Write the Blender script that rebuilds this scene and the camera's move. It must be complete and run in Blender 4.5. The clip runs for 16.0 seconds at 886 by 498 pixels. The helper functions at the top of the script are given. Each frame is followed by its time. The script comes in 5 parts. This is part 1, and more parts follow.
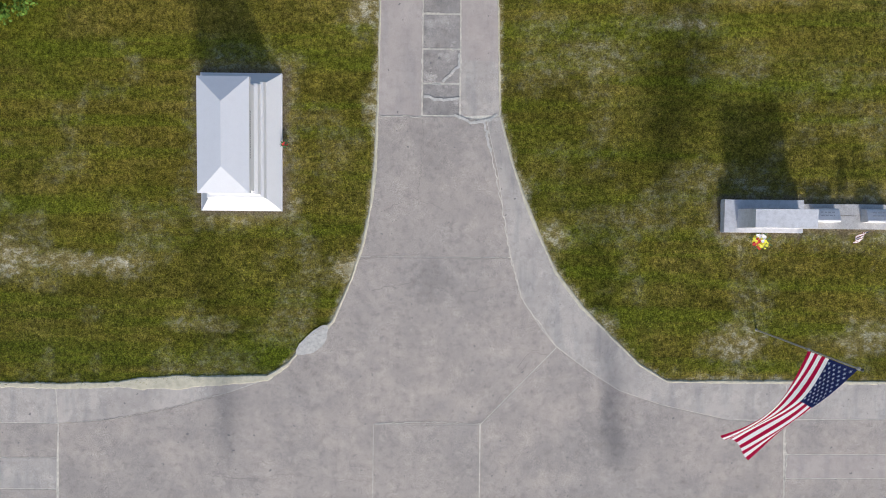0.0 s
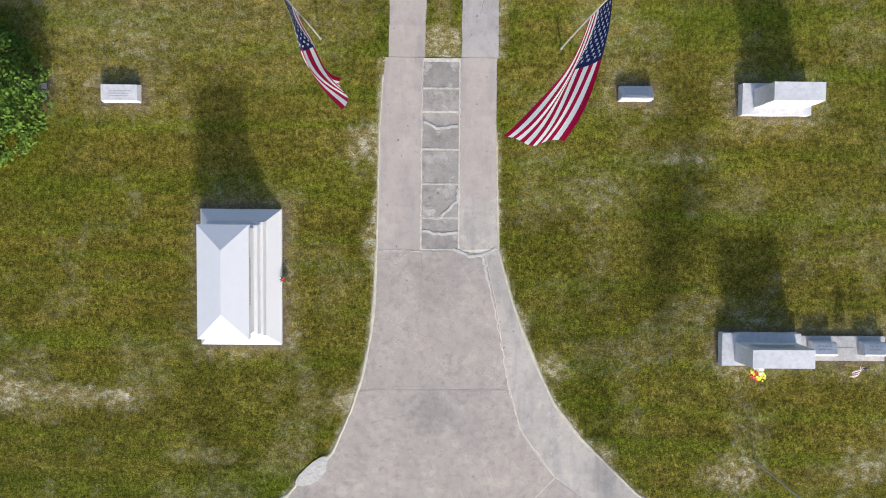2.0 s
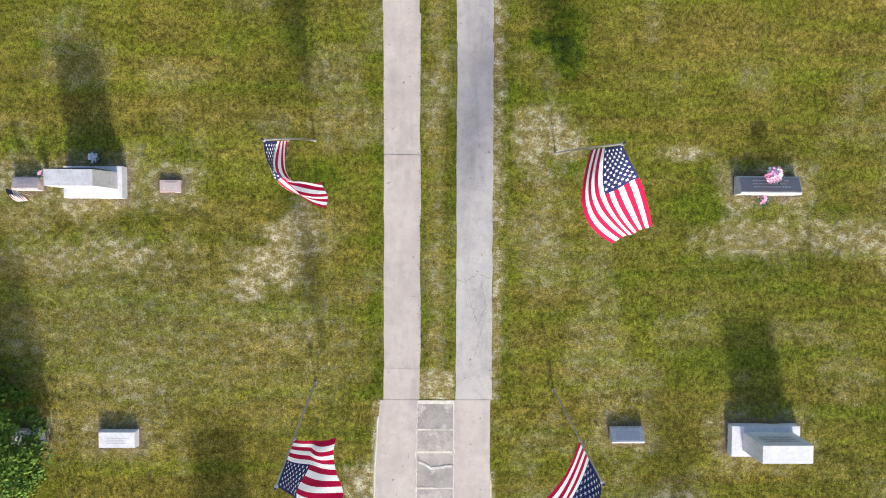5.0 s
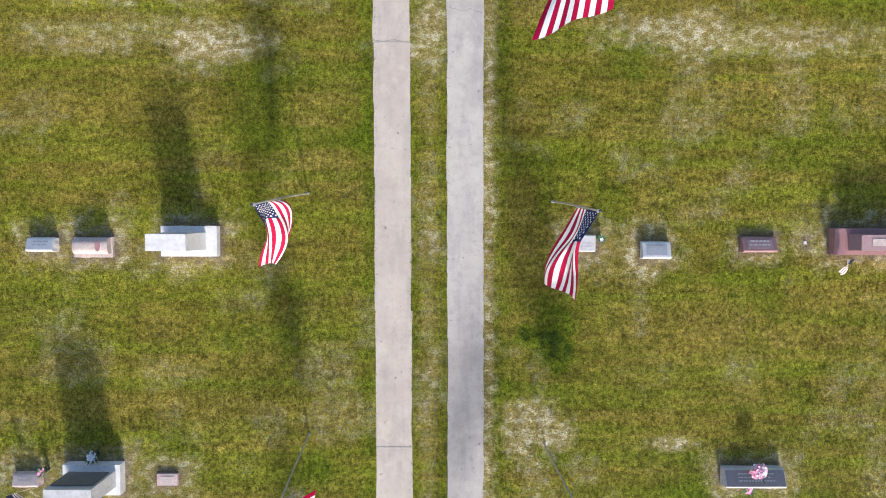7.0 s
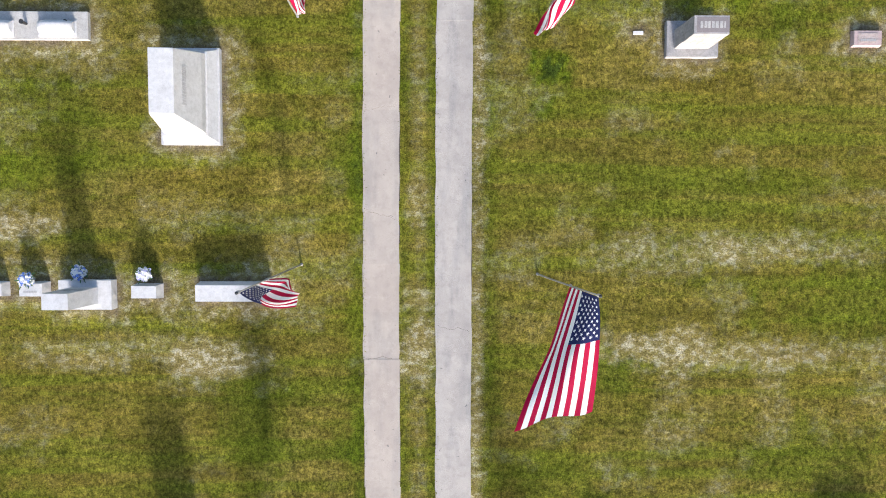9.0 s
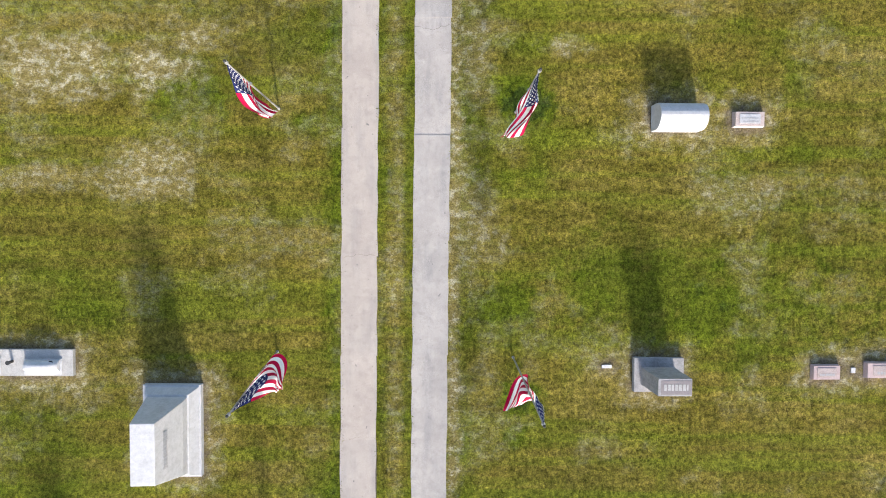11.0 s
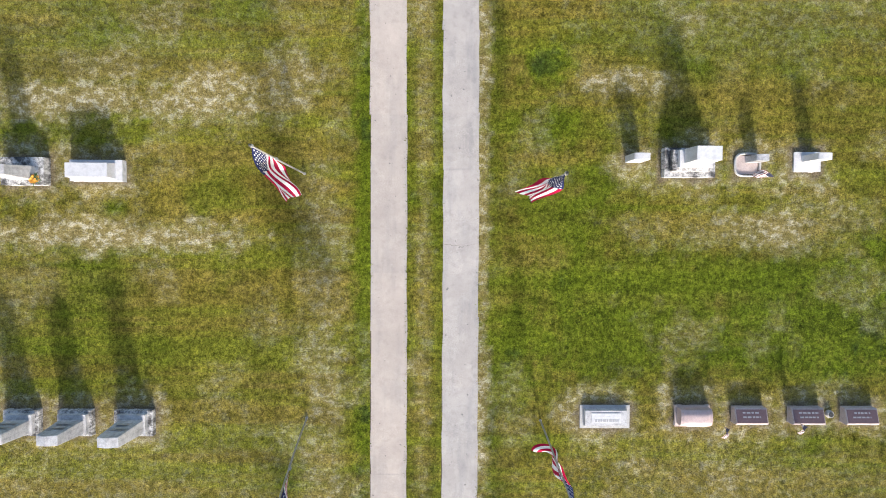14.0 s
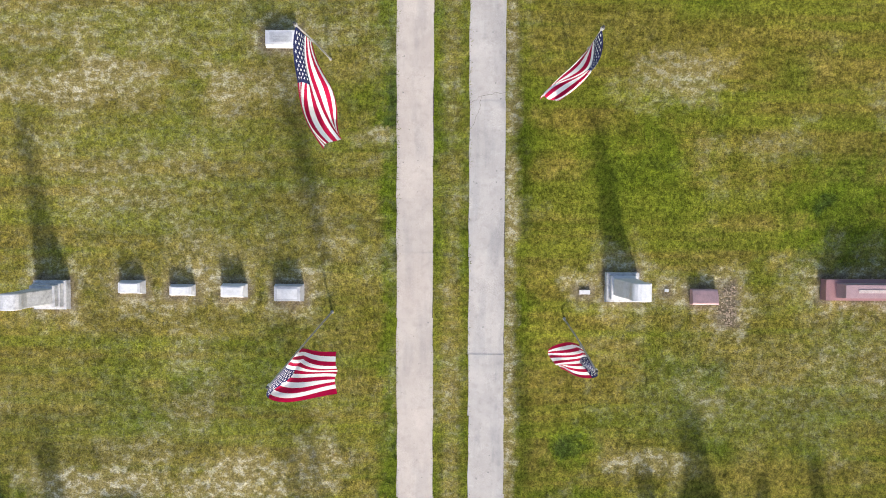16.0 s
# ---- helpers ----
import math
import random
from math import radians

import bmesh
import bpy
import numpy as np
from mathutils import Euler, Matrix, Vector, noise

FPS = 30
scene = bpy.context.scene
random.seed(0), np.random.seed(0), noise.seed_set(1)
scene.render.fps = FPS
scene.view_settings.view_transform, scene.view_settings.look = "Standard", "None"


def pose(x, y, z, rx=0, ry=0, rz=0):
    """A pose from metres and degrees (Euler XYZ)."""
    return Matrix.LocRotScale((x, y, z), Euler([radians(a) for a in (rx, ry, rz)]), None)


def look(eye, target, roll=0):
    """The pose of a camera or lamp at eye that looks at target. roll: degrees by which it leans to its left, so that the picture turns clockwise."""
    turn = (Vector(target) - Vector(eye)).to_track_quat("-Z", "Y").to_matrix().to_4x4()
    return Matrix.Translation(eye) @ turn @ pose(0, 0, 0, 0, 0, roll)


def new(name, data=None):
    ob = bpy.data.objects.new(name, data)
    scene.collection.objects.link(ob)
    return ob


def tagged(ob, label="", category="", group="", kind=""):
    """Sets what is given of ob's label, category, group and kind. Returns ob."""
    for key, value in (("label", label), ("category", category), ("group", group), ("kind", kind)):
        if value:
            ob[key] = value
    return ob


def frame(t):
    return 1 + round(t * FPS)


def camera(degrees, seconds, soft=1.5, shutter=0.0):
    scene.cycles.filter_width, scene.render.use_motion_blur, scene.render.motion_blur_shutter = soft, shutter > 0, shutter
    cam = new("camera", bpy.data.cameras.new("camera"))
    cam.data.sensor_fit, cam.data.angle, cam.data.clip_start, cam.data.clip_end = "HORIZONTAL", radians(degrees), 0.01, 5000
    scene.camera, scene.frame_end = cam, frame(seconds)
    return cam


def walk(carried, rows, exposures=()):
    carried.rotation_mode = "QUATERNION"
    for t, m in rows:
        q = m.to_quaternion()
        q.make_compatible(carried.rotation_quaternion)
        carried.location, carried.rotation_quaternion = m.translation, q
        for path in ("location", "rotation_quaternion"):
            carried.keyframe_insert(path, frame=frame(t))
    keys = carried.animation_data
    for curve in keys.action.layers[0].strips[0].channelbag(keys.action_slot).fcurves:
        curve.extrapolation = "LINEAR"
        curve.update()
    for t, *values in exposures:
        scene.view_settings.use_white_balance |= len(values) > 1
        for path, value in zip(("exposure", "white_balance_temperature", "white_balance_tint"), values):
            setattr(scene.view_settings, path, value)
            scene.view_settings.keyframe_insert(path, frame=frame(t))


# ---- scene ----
cam = camera(73.0, 16.0, soft=1.0)
# t, x, y, z, rx, ry, rz: a drone that looks almost straight down
ROWS = [
    (0, -0.080, 0.000, 13.003, -2.65, -0.54, 0.59),
    (0.5, -0.095, 0.470, 12.995, -2.58, -0.48, 0.58),
    (1, -0.134, 1.107, 12.990, -2.51, -0.42, 0.57),
    (1.5, -0.123, 1.902, 12.973, -2.47, -0.41, 0.55),
    (2, -0.053, 2.836, 12.948, -2.44, -0.43, 0.51),
    (2.5, -0.013, 3.894, 12.932, -2.41, -0.49, 0.46),
    (3, -0.048, 5.043, 12.935, -2.38, -0.53, 0.43),
    (3.2, -0.061, 5.543, 12.936, -2.38, -0.55, 0.42),
    (5.3, -0.007, 11.091, 12.803, -2.44, -0.68, 0.26),
    (5.5, 0.014, 11.728, 12.800, -2.44, -0.68, 0.24),
    (6, 0.083, 13.300, 12.810, -2.50, -0.65, 0.18),
    (6.5, 0.132, 14.901, 12.816, -2.54, -0.61, 0.14),
    (7, 0.172, 16.513, 12.797, -2.57, -0.55, 0.14),
    (7.5, 0.244, 18.152, 12.803, -2.64, -0.45, 0.16),
    (8, 0.314, 19.822, 12.823, -2.74, -0.38, 0.23),
    (8.5, 0.375, 21.562, 12.835, -2.82, -0.31, 0.23),
    (9, 0.451, 23.318, 12.840, -2.83, -0.31, 0.20),
    (9.2, 0.499, 24.054, 12.845, -2.81, -0.34, 0.20),
    (11.3, 0.841, 31.446, 12.963, -2.10, -0.89, 0.37),
    (11.5, 0.834, 32.236, 12.961, -2.07, -0.90, 0.37),
    (12, 0.769, 34.169, 12.941, -2.06, -0.87, 0.36),
    (12.5, 0.654, 36.161, 12.922, -2.04, -0.85, 0.34),
    (13, 0.532, 38.188, 12.909, -2.02, -0.82, 0.34),
    (13.5, 0.406, 40.221, 12.904, -2.06, -0.78, 0.34),
    (14, 0.232, 42.263, 12.900, -2.13, -0.78, 0.37),
    (14.5, 0.052, 44.314, 12.892, -2.16, -0.76, 0.35),
    (15, -0.125, 46.359, 12.899, -2.19, -0.76, 0.37),
    (15.5, -0.246, 48.440, 12.896, -2.20, -0.79, 0.38),
    (16, -0.370, 50.560, 12.889, -2.18, -0.80, 0.37),
]
EXPOSURE = 0.99
walk(cam, [(t, pose(*row)) for t, *row in ROWS], [(t, EXPOSURE + e, k, 10) for t, e, k in ((0, -0.72, 5740), (0.6, -0.54, 5780), (1.5, -0.44, 5860), (3, -0.17, 6030), (5.5, 0.0, 6050), (9, -0.02, 6050), (12.5, 0.06, 6130), (16, 0.04, 6130))])

# ---- light: low clear sun from the south, blue sky ----
SUN_ELEVATION, SUN_HEADING = 20.5, 170.5
world = bpy.data.worlds.new("sky")
scene.world = world
world.use_nodes = True
sky = world.node_tree.nodes.new("ShaderNodeTexSky")
sky.sky_type, sky.sun_disc = "NISHITA", False
sky.sun_elevation, sky.sun_rotation = radians(SUN_ELEVATION), radians(SUN_HEADING)
sky.dust_density, sky.ozone_density = 3.0, 0.4
world.node_tree.links.new(sky.outputs[0], world.node_tree.nodes["Background"].inputs[0])
world.node_tree.nodes["Background"].inputs[1].default_value = 0.15
toward = Vector((math.sin(radians(SUN_HEADING)) * math.cos(radians(SUN_ELEVATION)),
                 math.cos(radians(SUN_HEADING)) * math.cos(radians(SUN_ELEVATION)), math.sin(radians(SUN_ELEVATION))))
sun = new("sun", bpy.data.lights.new("sun", "SUN"))
sun.data.energy, sun.data.angle, sun.data.color = 3.7, radians(5.2), (1.0, 0.92, 0.82)
sun.matrix_world = look(toward * 60, (0, 0, 0))

# ---- materials ----
def material(name, rough=0.8, metal=0.0):
    m = bpy.data.materials.new(name)
    m.use_nodes = True
    b = m.node_tree.nodes["Principled BSDF"]
    b.inputs["Roughness"].default_value, b.inputs["Metallic"].default_value = rough, metal
    return m, m.node_tree.nodes, m.node_tree.links, b


def noise_node(nodes, links, scale, detail=4.0, rough=0.6, vec=None, stretch=None):
    n = nodes.new("ShaderNodeTexNoise")
    n.inputs["Scale"].default_value, n.inputs["Detail"].default_value, n.inputs["Roughness"].default_value = scale, detail, rough
    if stretch is not None:
        mp = nodes.new("ShaderNodeMapping")
        mp.inputs["Scale"].default_value = stretch
        links.new(vec, mp.inputs[0])
        vec = mp.outputs[0]
    if vec is not None:
        links.new(vec, n.inputs["Vector"])
    return n.outputs["Fac"]


def ramp(nodes, links, fac, stops):
    r = nodes.new("ShaderNodeValToRGB")
    while len(r.color_ramp.elements) < len(stops):
        r.color_ramp.elements.new(0.5)
    for e, (p, c) in zip(r.color_ramp.elements, stops):
        e.position, e.color = p, (*c, 1) if len(c) == 3 else c
    links.new(fac, r.inputs[0])
    return r.outputs[0]


def grey(v):
    return (v, v, v)


def blend(nodes, links, fac, a, b, mode="MIX"):
    n = nodes.new("ShaderNodeMix")
    n.data_type, n.blend_type = "RGBA", mode
    for sock, v in ((n.inputs[0], fac), (n.inputs[6], a), (n.inputs[7], b)):
        if isinstance(v, (int, float)):
            sock.default_value = v
        elif isinstance(v, tuple):
            sock.default_value = (*v, 1)
        else:
            links.new(v, sock)
    return n.outputs[2]


def bump(nodes, links, bsdf, fac, strength, distance):
    n = nodes.new("ShaderNodeBump")
    n.inputs["Strength"].default_value, n.inputs["Distance"].default_value = strength, distance
    links.new(fac, n.inputs["Height"])
    links.new(n.outputs[0], bsdf.inputs["Normal"])


def position(nodes):
    return nodes.new("ShaderNodeNewGeometry").outputs["Position"]


def scaled(nodes, links, value, factor):
    n = nodes.new("ShaderNodeMath")
    n.operation = "MULTIPLY"
    links.new(value, n.inputs[0])
    n.inputs[1].default_value = factor
    return n.outputs[0]


def grass_material(name, blades):
    """Mown summer turf: olive to yellow-green, straw where the attribute dry is high, deep green where lush is high."""
    m, nodes, links, b = material(name, 0.95)
    b.inputs["Specular IOR Level"].default_value = 0.12
    pos = position(nodes)
    broad = noise_node(nodes, links, 0.55, 4, 0.6, pos)
    mid = noise_node(nodes, links, 3.2, 5, 0.65, pos, (1.0, 1.35, 1.0))
    fine = noise_node(nodes, links, 34.0, 5, 0.75, pos)
    rows = noise_node(nodes, links, 1.0, 3, 0.6, pos, (0.10, 1.9, 1.0))
    c = ramp(nodes, links, broad, [(0.30, (0.155, 0.133, 0.019)), (0.50, (0.202, 0.168, 0.028)), (0.70, (0.252, 0.206, 0.048))])
    c = blend(nodes, links, ramp(nodes, links, mid, [(0.42, grey(0)), (0.60, grey(0.72))]), c, (0.124, 0.115, 0.012))
    c = blend(nodes, links, ramp(nodes, links, rows, [(0.46, grey(0)), (0.60, grey(0.85))]), c, (0.152, 0.170, 0.014))
    lush = nodes.new("ShaderNodeAttribute")
    lush.attribute_name = "lush"
    c = blend(nodes, links, ramp(nodes, links, lush.outputs["Fac"], [(0.0, grey(0)), (0.6, grey(0.86))]), c, (0.101, 0.140, 0.006))
    c = blend(nodes, links, ramp(nodes, links, lush.outputs["Fac"], [(0.74, grey(0)), (0.92, grey(0.85))]), c, (0.045, 0.072, 0.010))
    tufts = noise_node(nodes, links, 13.0, 4, 0.7, pos, (1.0, 0.8, 1.0))
    c = blend(nodes, links, 1.0, c, ramp(nodes, links, tufts, [(0.36, grey(0.52)), (0.50, grey(1.0)), (0.64, (1.40, 1.38, 1.32))]), "MULTIPLY")
    mottle = noise_node(nodes, links, 5.2, 6, 0.72, pos, (0.75, 1.35, 1.0))
    c = blend(nodes, links, 1.0, c, ramp(nodes, links, mottle, [(0.38, (0.74, 0.755, 0.70)), (0.50, grey(1.0)), (0.62, (1.21, 1.19, 1.20))]), "MULTIPLY")
    # swaths left by the mower run across the lawn
    swath = noise_node(nodes, links, 1.0, 5, 0.65, pos, (0.60, 2.6, 1.0))
    c = blend(nodes, links, 1.0, c, ramp(nodes, links, swath, [(0.36, (0.82, 0.82, 0.78)), (0.50, grey(1.0)), (0.64, (1.20, 1.17, 1.22))]), "MULTIPLY")
    region = noise_node(nodes, links, 0.16, 3, 0.5, pos)
    c = blend(nodes, links, 1.0, c, ramp(nodes, links, region, [(0.36, (0.88, 0.92, 0.9)), (0.64, (1.14, 1.10, 1.16))]), "MULTIPLY")
    # the turf by the road grows thicker and darker
    split = nodes.new("ShaderNodeSeparateXYZ")
    links.new(pos, split.inputs[0])
    ease = nodes.new("ShaderNodeMapRange")
    ease.inputs["From Min"].default_value, ease.inputs["From Max"].default_value = 2.0, 6.8
    links.new(split.outputs["Y"], ease.inputs["Value"])
    c = blend(nodes, links, 1.0, c, ramp(nodes, links, ease.outputs[0], [(0.0, (0.815, 0.84, 0.68)), (1.0, grey(1.0))]), "MULTIPLY")
    coarse = noise_node(nodes, links, 40.0, 4, 0.75, pos)
    rough_tufts = blend(nodes, links, 1.0, c, ramp(nodes, links, coarse, [(0.36, grey(0.42)), (0.50, grey(1.0)), (0.64, (1.48, 1.46, 1.40))]), "MULTIPLY")
    c = blend(nodes, links, ease.outputs[0], rough_tufts, c)
    dry = nodes.new("ShaderNodeAttribute")
    dry.attribute_name = "dry"
    straw = ramp(nodes, links, noise_node(nodes, links, 5.0, 6, 0.72, pos, (0.9, 1.2, 1.0)), [(0.38, (0.225, 0.176, 0.058)), (0.50, (0.340, 0.276, 0.118)), (0.60, (0.61, 0.56, 0.41))])
    c = blend(nodes, links, dry.outputs["Fac"], c, straw)
    if blades:
        shade = nodes.new("ShaderNodeAttribute")
        shade.attribute_name = "tone"
        c = blend(nodes, links, 1.0, c, ramp(nodes, links, shade.outputs["Fac"], [(0.0, grey(0.50)), (0.6, grey(1.0)), (1.0, (1.30, 1.30, 1.38))]), "MULTIPLY")
        # blades in a thick sward are lit much as the lawn as a whole is
        geo = nodes.new("ShaderNodeNewGeometry")
        soft = nodes.new("ShaderNodeVectorMath")
        soft.operation = "MULTIPLY_ADD"
        links.new(geo.outputs["Normal"], soft.inputs[0])
        soft.inputs[1].default_value, soft.inputs[2].default_value = (0.45, 0.45, 0.45), (0.0, 0.0, 0.75)
        unit = nodes.new("ShaderNodeVectorMath")
        unit.operation = "NORMALIZE"
        links.new(soft.outputs[0], unit.inputs[0])
        links.new(unit.outputs[0], b.inputs["Normal"])
    else:
        c = blend(nodes, links, 1.0, c, ramp(nodes, links, fine, [(0.38, grey(0.48)), (0.50, grey(0.97)), (0.62, grey(1.5))]), "MULTIPLY")
        bump(nodes, links, b, fine, 0.8, 0.05)
    c = blend(nodes, links, ramp(nodes, links, dry.outputs["Fac"], [(0.86, grey(0)), (1.0, grey(0.7))]), c, (0.55, 0.495, 0.33))
    bare = nodes.new("ShaderNodeAttribute")
    bare.attribute_name = "bare"
    soil = ramp(nodes, links, noise_node(nodes, links, 26.0, 5, 0.7, pos), [(0.36, (0.062, 0.047, 0.032)), (0.52, (0.150, 0.118, 0.080)), (0.66, (0.27, 0.225, 0.155))])
    c = blend(nodes, links, bare.outputs["Fac"], c, soil)
    links.new(c, b.inputs["Base Color"])
    return m


def stone_material(name, light, dark, rough, speck=160.0, stain=0.25, stain_tint=(0.12, 0.12, 0.11), relief=0.15, reach=0.76):
    """Granite or marble: speckle in the grain, broad weather stains."""
    m, nodes, links, b = material(name, rough)
    pos = position(nodes)
    info = nodes.new("ShaderNodeObjectInfo")
    grain = noise_node(nodes, links, speck, 3, 0.8, pos)
    weather = noise_node(nodes, links, 3.5, 6, 0.7, pos)
    blotch = noise_node(nodes, links, 11.0, 6, 0.75, pos)
    drips = noise_node(nodes, links, 1.0, 5, 0.7, pos, (15.0, 15.0, 1.3))
    c = ramp(nodes, links, grain, [(0.32, dark), (0.58, light)])
    c = blend(nodes, links, ramp(nodes, links, weather, [(0.46, grey(0)), (reach, grey(stain))]), c, stain_tint)
    c = blend(nodes, links, ramp(nodes, links, drips, [(0.52, grey(0)), (reach - 0.04, grey(0.6 * stain))]), c, stain_tint)
    c = blend(nodes, links, 1.0, c, ramp(nodes, links, blotch, [(0.34, grey(1.0 - 0.38 * stain)), (0.52, grey(1.0)), (0.68, grey(1.0 + 0.18 * stain))]), "MULTIPLY")
    c = blend(nodes, links, 1.0, c, ramp(nodes, links, info.outputs["Random"], [(0.0, (0.90, 0.90, 0.91)), (1.0, (1.06, 1.05, 1.04))]), "MULTIPLY")
    links.new(c, b.inputs["Base Color"])
    links.new(ramp(nodes, links, weather, [(0.3, grey(rough)), (0.8, grey(min(1, rough + 0.2)))]), b.inputs["Roughness"])
    bump(nodes, links, b, grain, relief, 0.004)
    return m


def concrete_material(name, light, dark, worn=0.5, pale=0.55):
    m, nodes, links, b = material(name, 0.9)
    pos = position(nodes)
    info = nodes.new("ShaderNodeObjectInfo")
    big = noise_node(nodes, links, 0.9, 6, 0.65, pos)
    mott = noise_node(nodes, links, 6.0, 6, 0.7, pos)
    fine = noise_node(nodes, links, 90.0, 4, 0.8, pos)
    c = ramp(nodes, links, big, [(0.38, dark), (0.60, light)])
    c = blend(nodes, links, ramp(nodes, links, mott, [(0.50, grey(0)), (0.66, grey(0.20 + 0.35 * worn))]), c, tuple(v * 0.70 for v in dark))
    c = blend(nodes, links, ramp(nodes, links, noise_node(nodes, links, 2.2, 5, 0.7, pos), [(0.55, grey(0)), (0.62, grey(pale))]), c, tuple(min(1, v * 1.13) for v in light))
    c = blend(nodes, links, 1.0, c, ramp(nodes, links, fine, [(0.36, grey(1.0 - 0.24 * worn)), (0.64, grey(1.0 + 0.19 * worn))]), "MULTIPLY")
    c = blend(nodes, links, 1.0, c, ramp(nodes, links, info.outputs["Random"], [(0.0, (0.955, 0.955, 0.96)), (0.5, (1.0, 0.99, 0.982)), (1.0, (1.035, 1.02, 1.01))]), "MULTIPLY")
    # worn patches where the coarse grit lies bare, with ragged edges
    grit = noise_node(nodes, links, 48.0, 5, 0.85, pos)
    bare = ramp(nodes, links, noise_node(nodes, links, 1.15, 7, 0.72, pos), [(0.50, grey(0)), (0.545, grey(worn))])
    c = blend(nodes, links, bare, c, blend(nodes, links, 1.0, c, ramp(nodes, links, grit, [(0.36, grey(0.55)), (0.50, grey(1.0)), (0.62, grey(1.35))]), "MULTIPLY"))
    if worn > 0.8:
        film = ramp(nodes, links, noise_node(nodes, links, 0.42, 8, 0.74, pos), [(0.47, grey(0)), (0.57, grey(0.62))])
        c = blend(nodes, links, film, c, blend(nodes, links, 1.0, c, (0.80, 0.82, 0.85), "MULTIPLY"))
        # old dark stains, each with a ragged rim
        for sx, sy, reach in ((-0.12, 1.55, 0.95), (-2.9, -3.3, 0.75), (3.7, -4.7, 1.1), (-0.2, -1.3, 0.7)):
            far = nodes.new("ShaderNodeVectorMath")
            far.operation = "DISTANCE"
            links.new(pos, far.inputs[0])
            far.inputs[1].default_value = (sx, sy, 0.02)
            wander = nodes.new("ShaderNodeMath")
            wander.operation = "MULTIPLY_ADD"
            links.new(noise_node(nodes, links, 2.4, 8, 0.78, pos), wander.inputs[0])
            wander.inputs[1].default_value = 3.0 * reach
            links.new(far.outputs["Value"], wander.inputs[2])
            mask = ramp(nodes, links, scaled(nodes, links, wander.outputs[0], 0.25 / reach), [(0.46, grey(0.60)), (0.58, grey(0))])
            c = blend(nodes, links, mask, c, blend(nodes, links, 1.0, c, (0.74, 0.75, 0.77), "MULTIPLY"))
        chips = ramp(nodes, links, noise_node(nodes, links, 14.0, 6, 0.8, pos), [(0.60, grey(0)), (0.66, grey(0.55))])
        c = blend(nodes, links, chips, c, tuple(v * 0.55 for v in dark))
    else:
        # grey wheel stains drawn out along the drive
        track = noise_node(nodes, links, 1.0, 6, 0.62, pos, (3.4, 0.55, 1.0))
        stain = ramp(nodes, links, track, [(0.50, grey(0)), (0.62, grey(0.35 + 0.9 * worn))])
        c = blend(nodes, links, stain, c, blend(nodes, links, 1.0, c, (0.83, 0.855, 0.88), "MULTIPLY"))
    # dark pock marks
    pits = noise_node(nodes, links, 9.0, 2, 0.5, pos)
    c = blend(nodes, links, ramp(nodes, links, pits, [(0.715, grey(0)), (0.745, grey(0.75))]), c, grey(0.13))
    links.new(c, b.inputs["Base Color"])
    bump(nodes, links, b, fine, 0.35, 0.006)
    return m


def plain(name, colour, rough=0.7, vary=0.25, scale=25.0, metal=0.0):
    m, nodes, links, b = material(name, rough, metal)
    n = noise_node(nodes, links, scale, 4, 0.7, position(nodes))
    links.new(ramp(nodes, links, n, [(0.3, tuple(v * (1 - vary) for v in colour)), (0.7, tuple(min(1, v * (1 + vary)) for v in colour))]), b.inputs["Base Color"])
    return m


def cloth_material(name, colour):
    """Nylon flag cloth: diffuse with some light coming through."""
    m, nodes, links, b = material(name, 0.75)
    n = noise_node(nodes, links, 240.0, 2, 0.6, position(nodes))
    c = ramp(nodes, links, n, [(0.3, tuple(v * 0.9 for v in colour)), (0.7, tuple(min(1, v * 1.08) for v in colour))])
    links.new(c, b.inputs["Base Color"])
    tr = nodes.new("ShaderNodeBsdfTranslucent")
    links.new(c, tr.inputs[0])
    mx = nodes.new("ShaderNodeMixShader")
    mx.inputs[0].default_value = 0.30
    b.inputs["Specular IOR Level"].default_value = 0.15
    links.new(b.outputs[0], mx.inputs[1])
    links.new(tr.outputs[0], mx.inputs[2])
    links.new(mx.outputs[0], nodes["Material Output"].inputs[0])
    return m


GRASS = grass_material("mown grass", False)
BLADE = grass_material("grass blades", True)
CONCRETE = concrete_material("drive concrete", (0.428, 0.380, 0.341), (0.374, 0.329, 0.296), 0.30, 0.35)
CONCRETE_GREY = concrete_material("grey drive concrete", (0.412, 0.384, 0.362), (0.345, 0.322, 0.305), 0.48, 0.4)
CONCRETE_OLD = concrete_material("worn road concrete", (0.426, 0.376, 0.328), (0.339, 0.304, 0.272), 0.9, 0.45)
CONCRETE_DARK = concrete_material("stained concrete", (0.381, 0.347, 0.312), (0.259, 0.238, 0.217), 1.0, 1.0)
CONCRETE_PALE = concrete_material("pale gutter concrete", (0.463, 0.422, 0.376), (0.374, 0.341, 0.307), 0.6)
JOINT = plain("sandy joint filling", (0.54, 0.505, 0.43), 0.95, 0.3, 9.0)
MORTAR = plain("pale smeared mortar", (0.47, 0.45, 0.41), 0.95, 0.25, 16.0)
CRACK = plain("dark crack dirt", (0.17, 0.155, 0.14), 0.95, 0.4, 20.0)
SAND = plain("pale washed sand", (0.50, 0.46, 0.345), 0.95, 0.18, 9.0)
CLEAN_STONE = stone_material("clean white granite", (0.64, 0.645, 0.66), (0.60, 0.605, 0.62), 0.6, 200.0, 0.06, (0.42, 0.42, 0.41))
DIRT = plain("dark packed dirt", (0.085, 0.072, 0.055), 0.95, 0.4, 20.0)
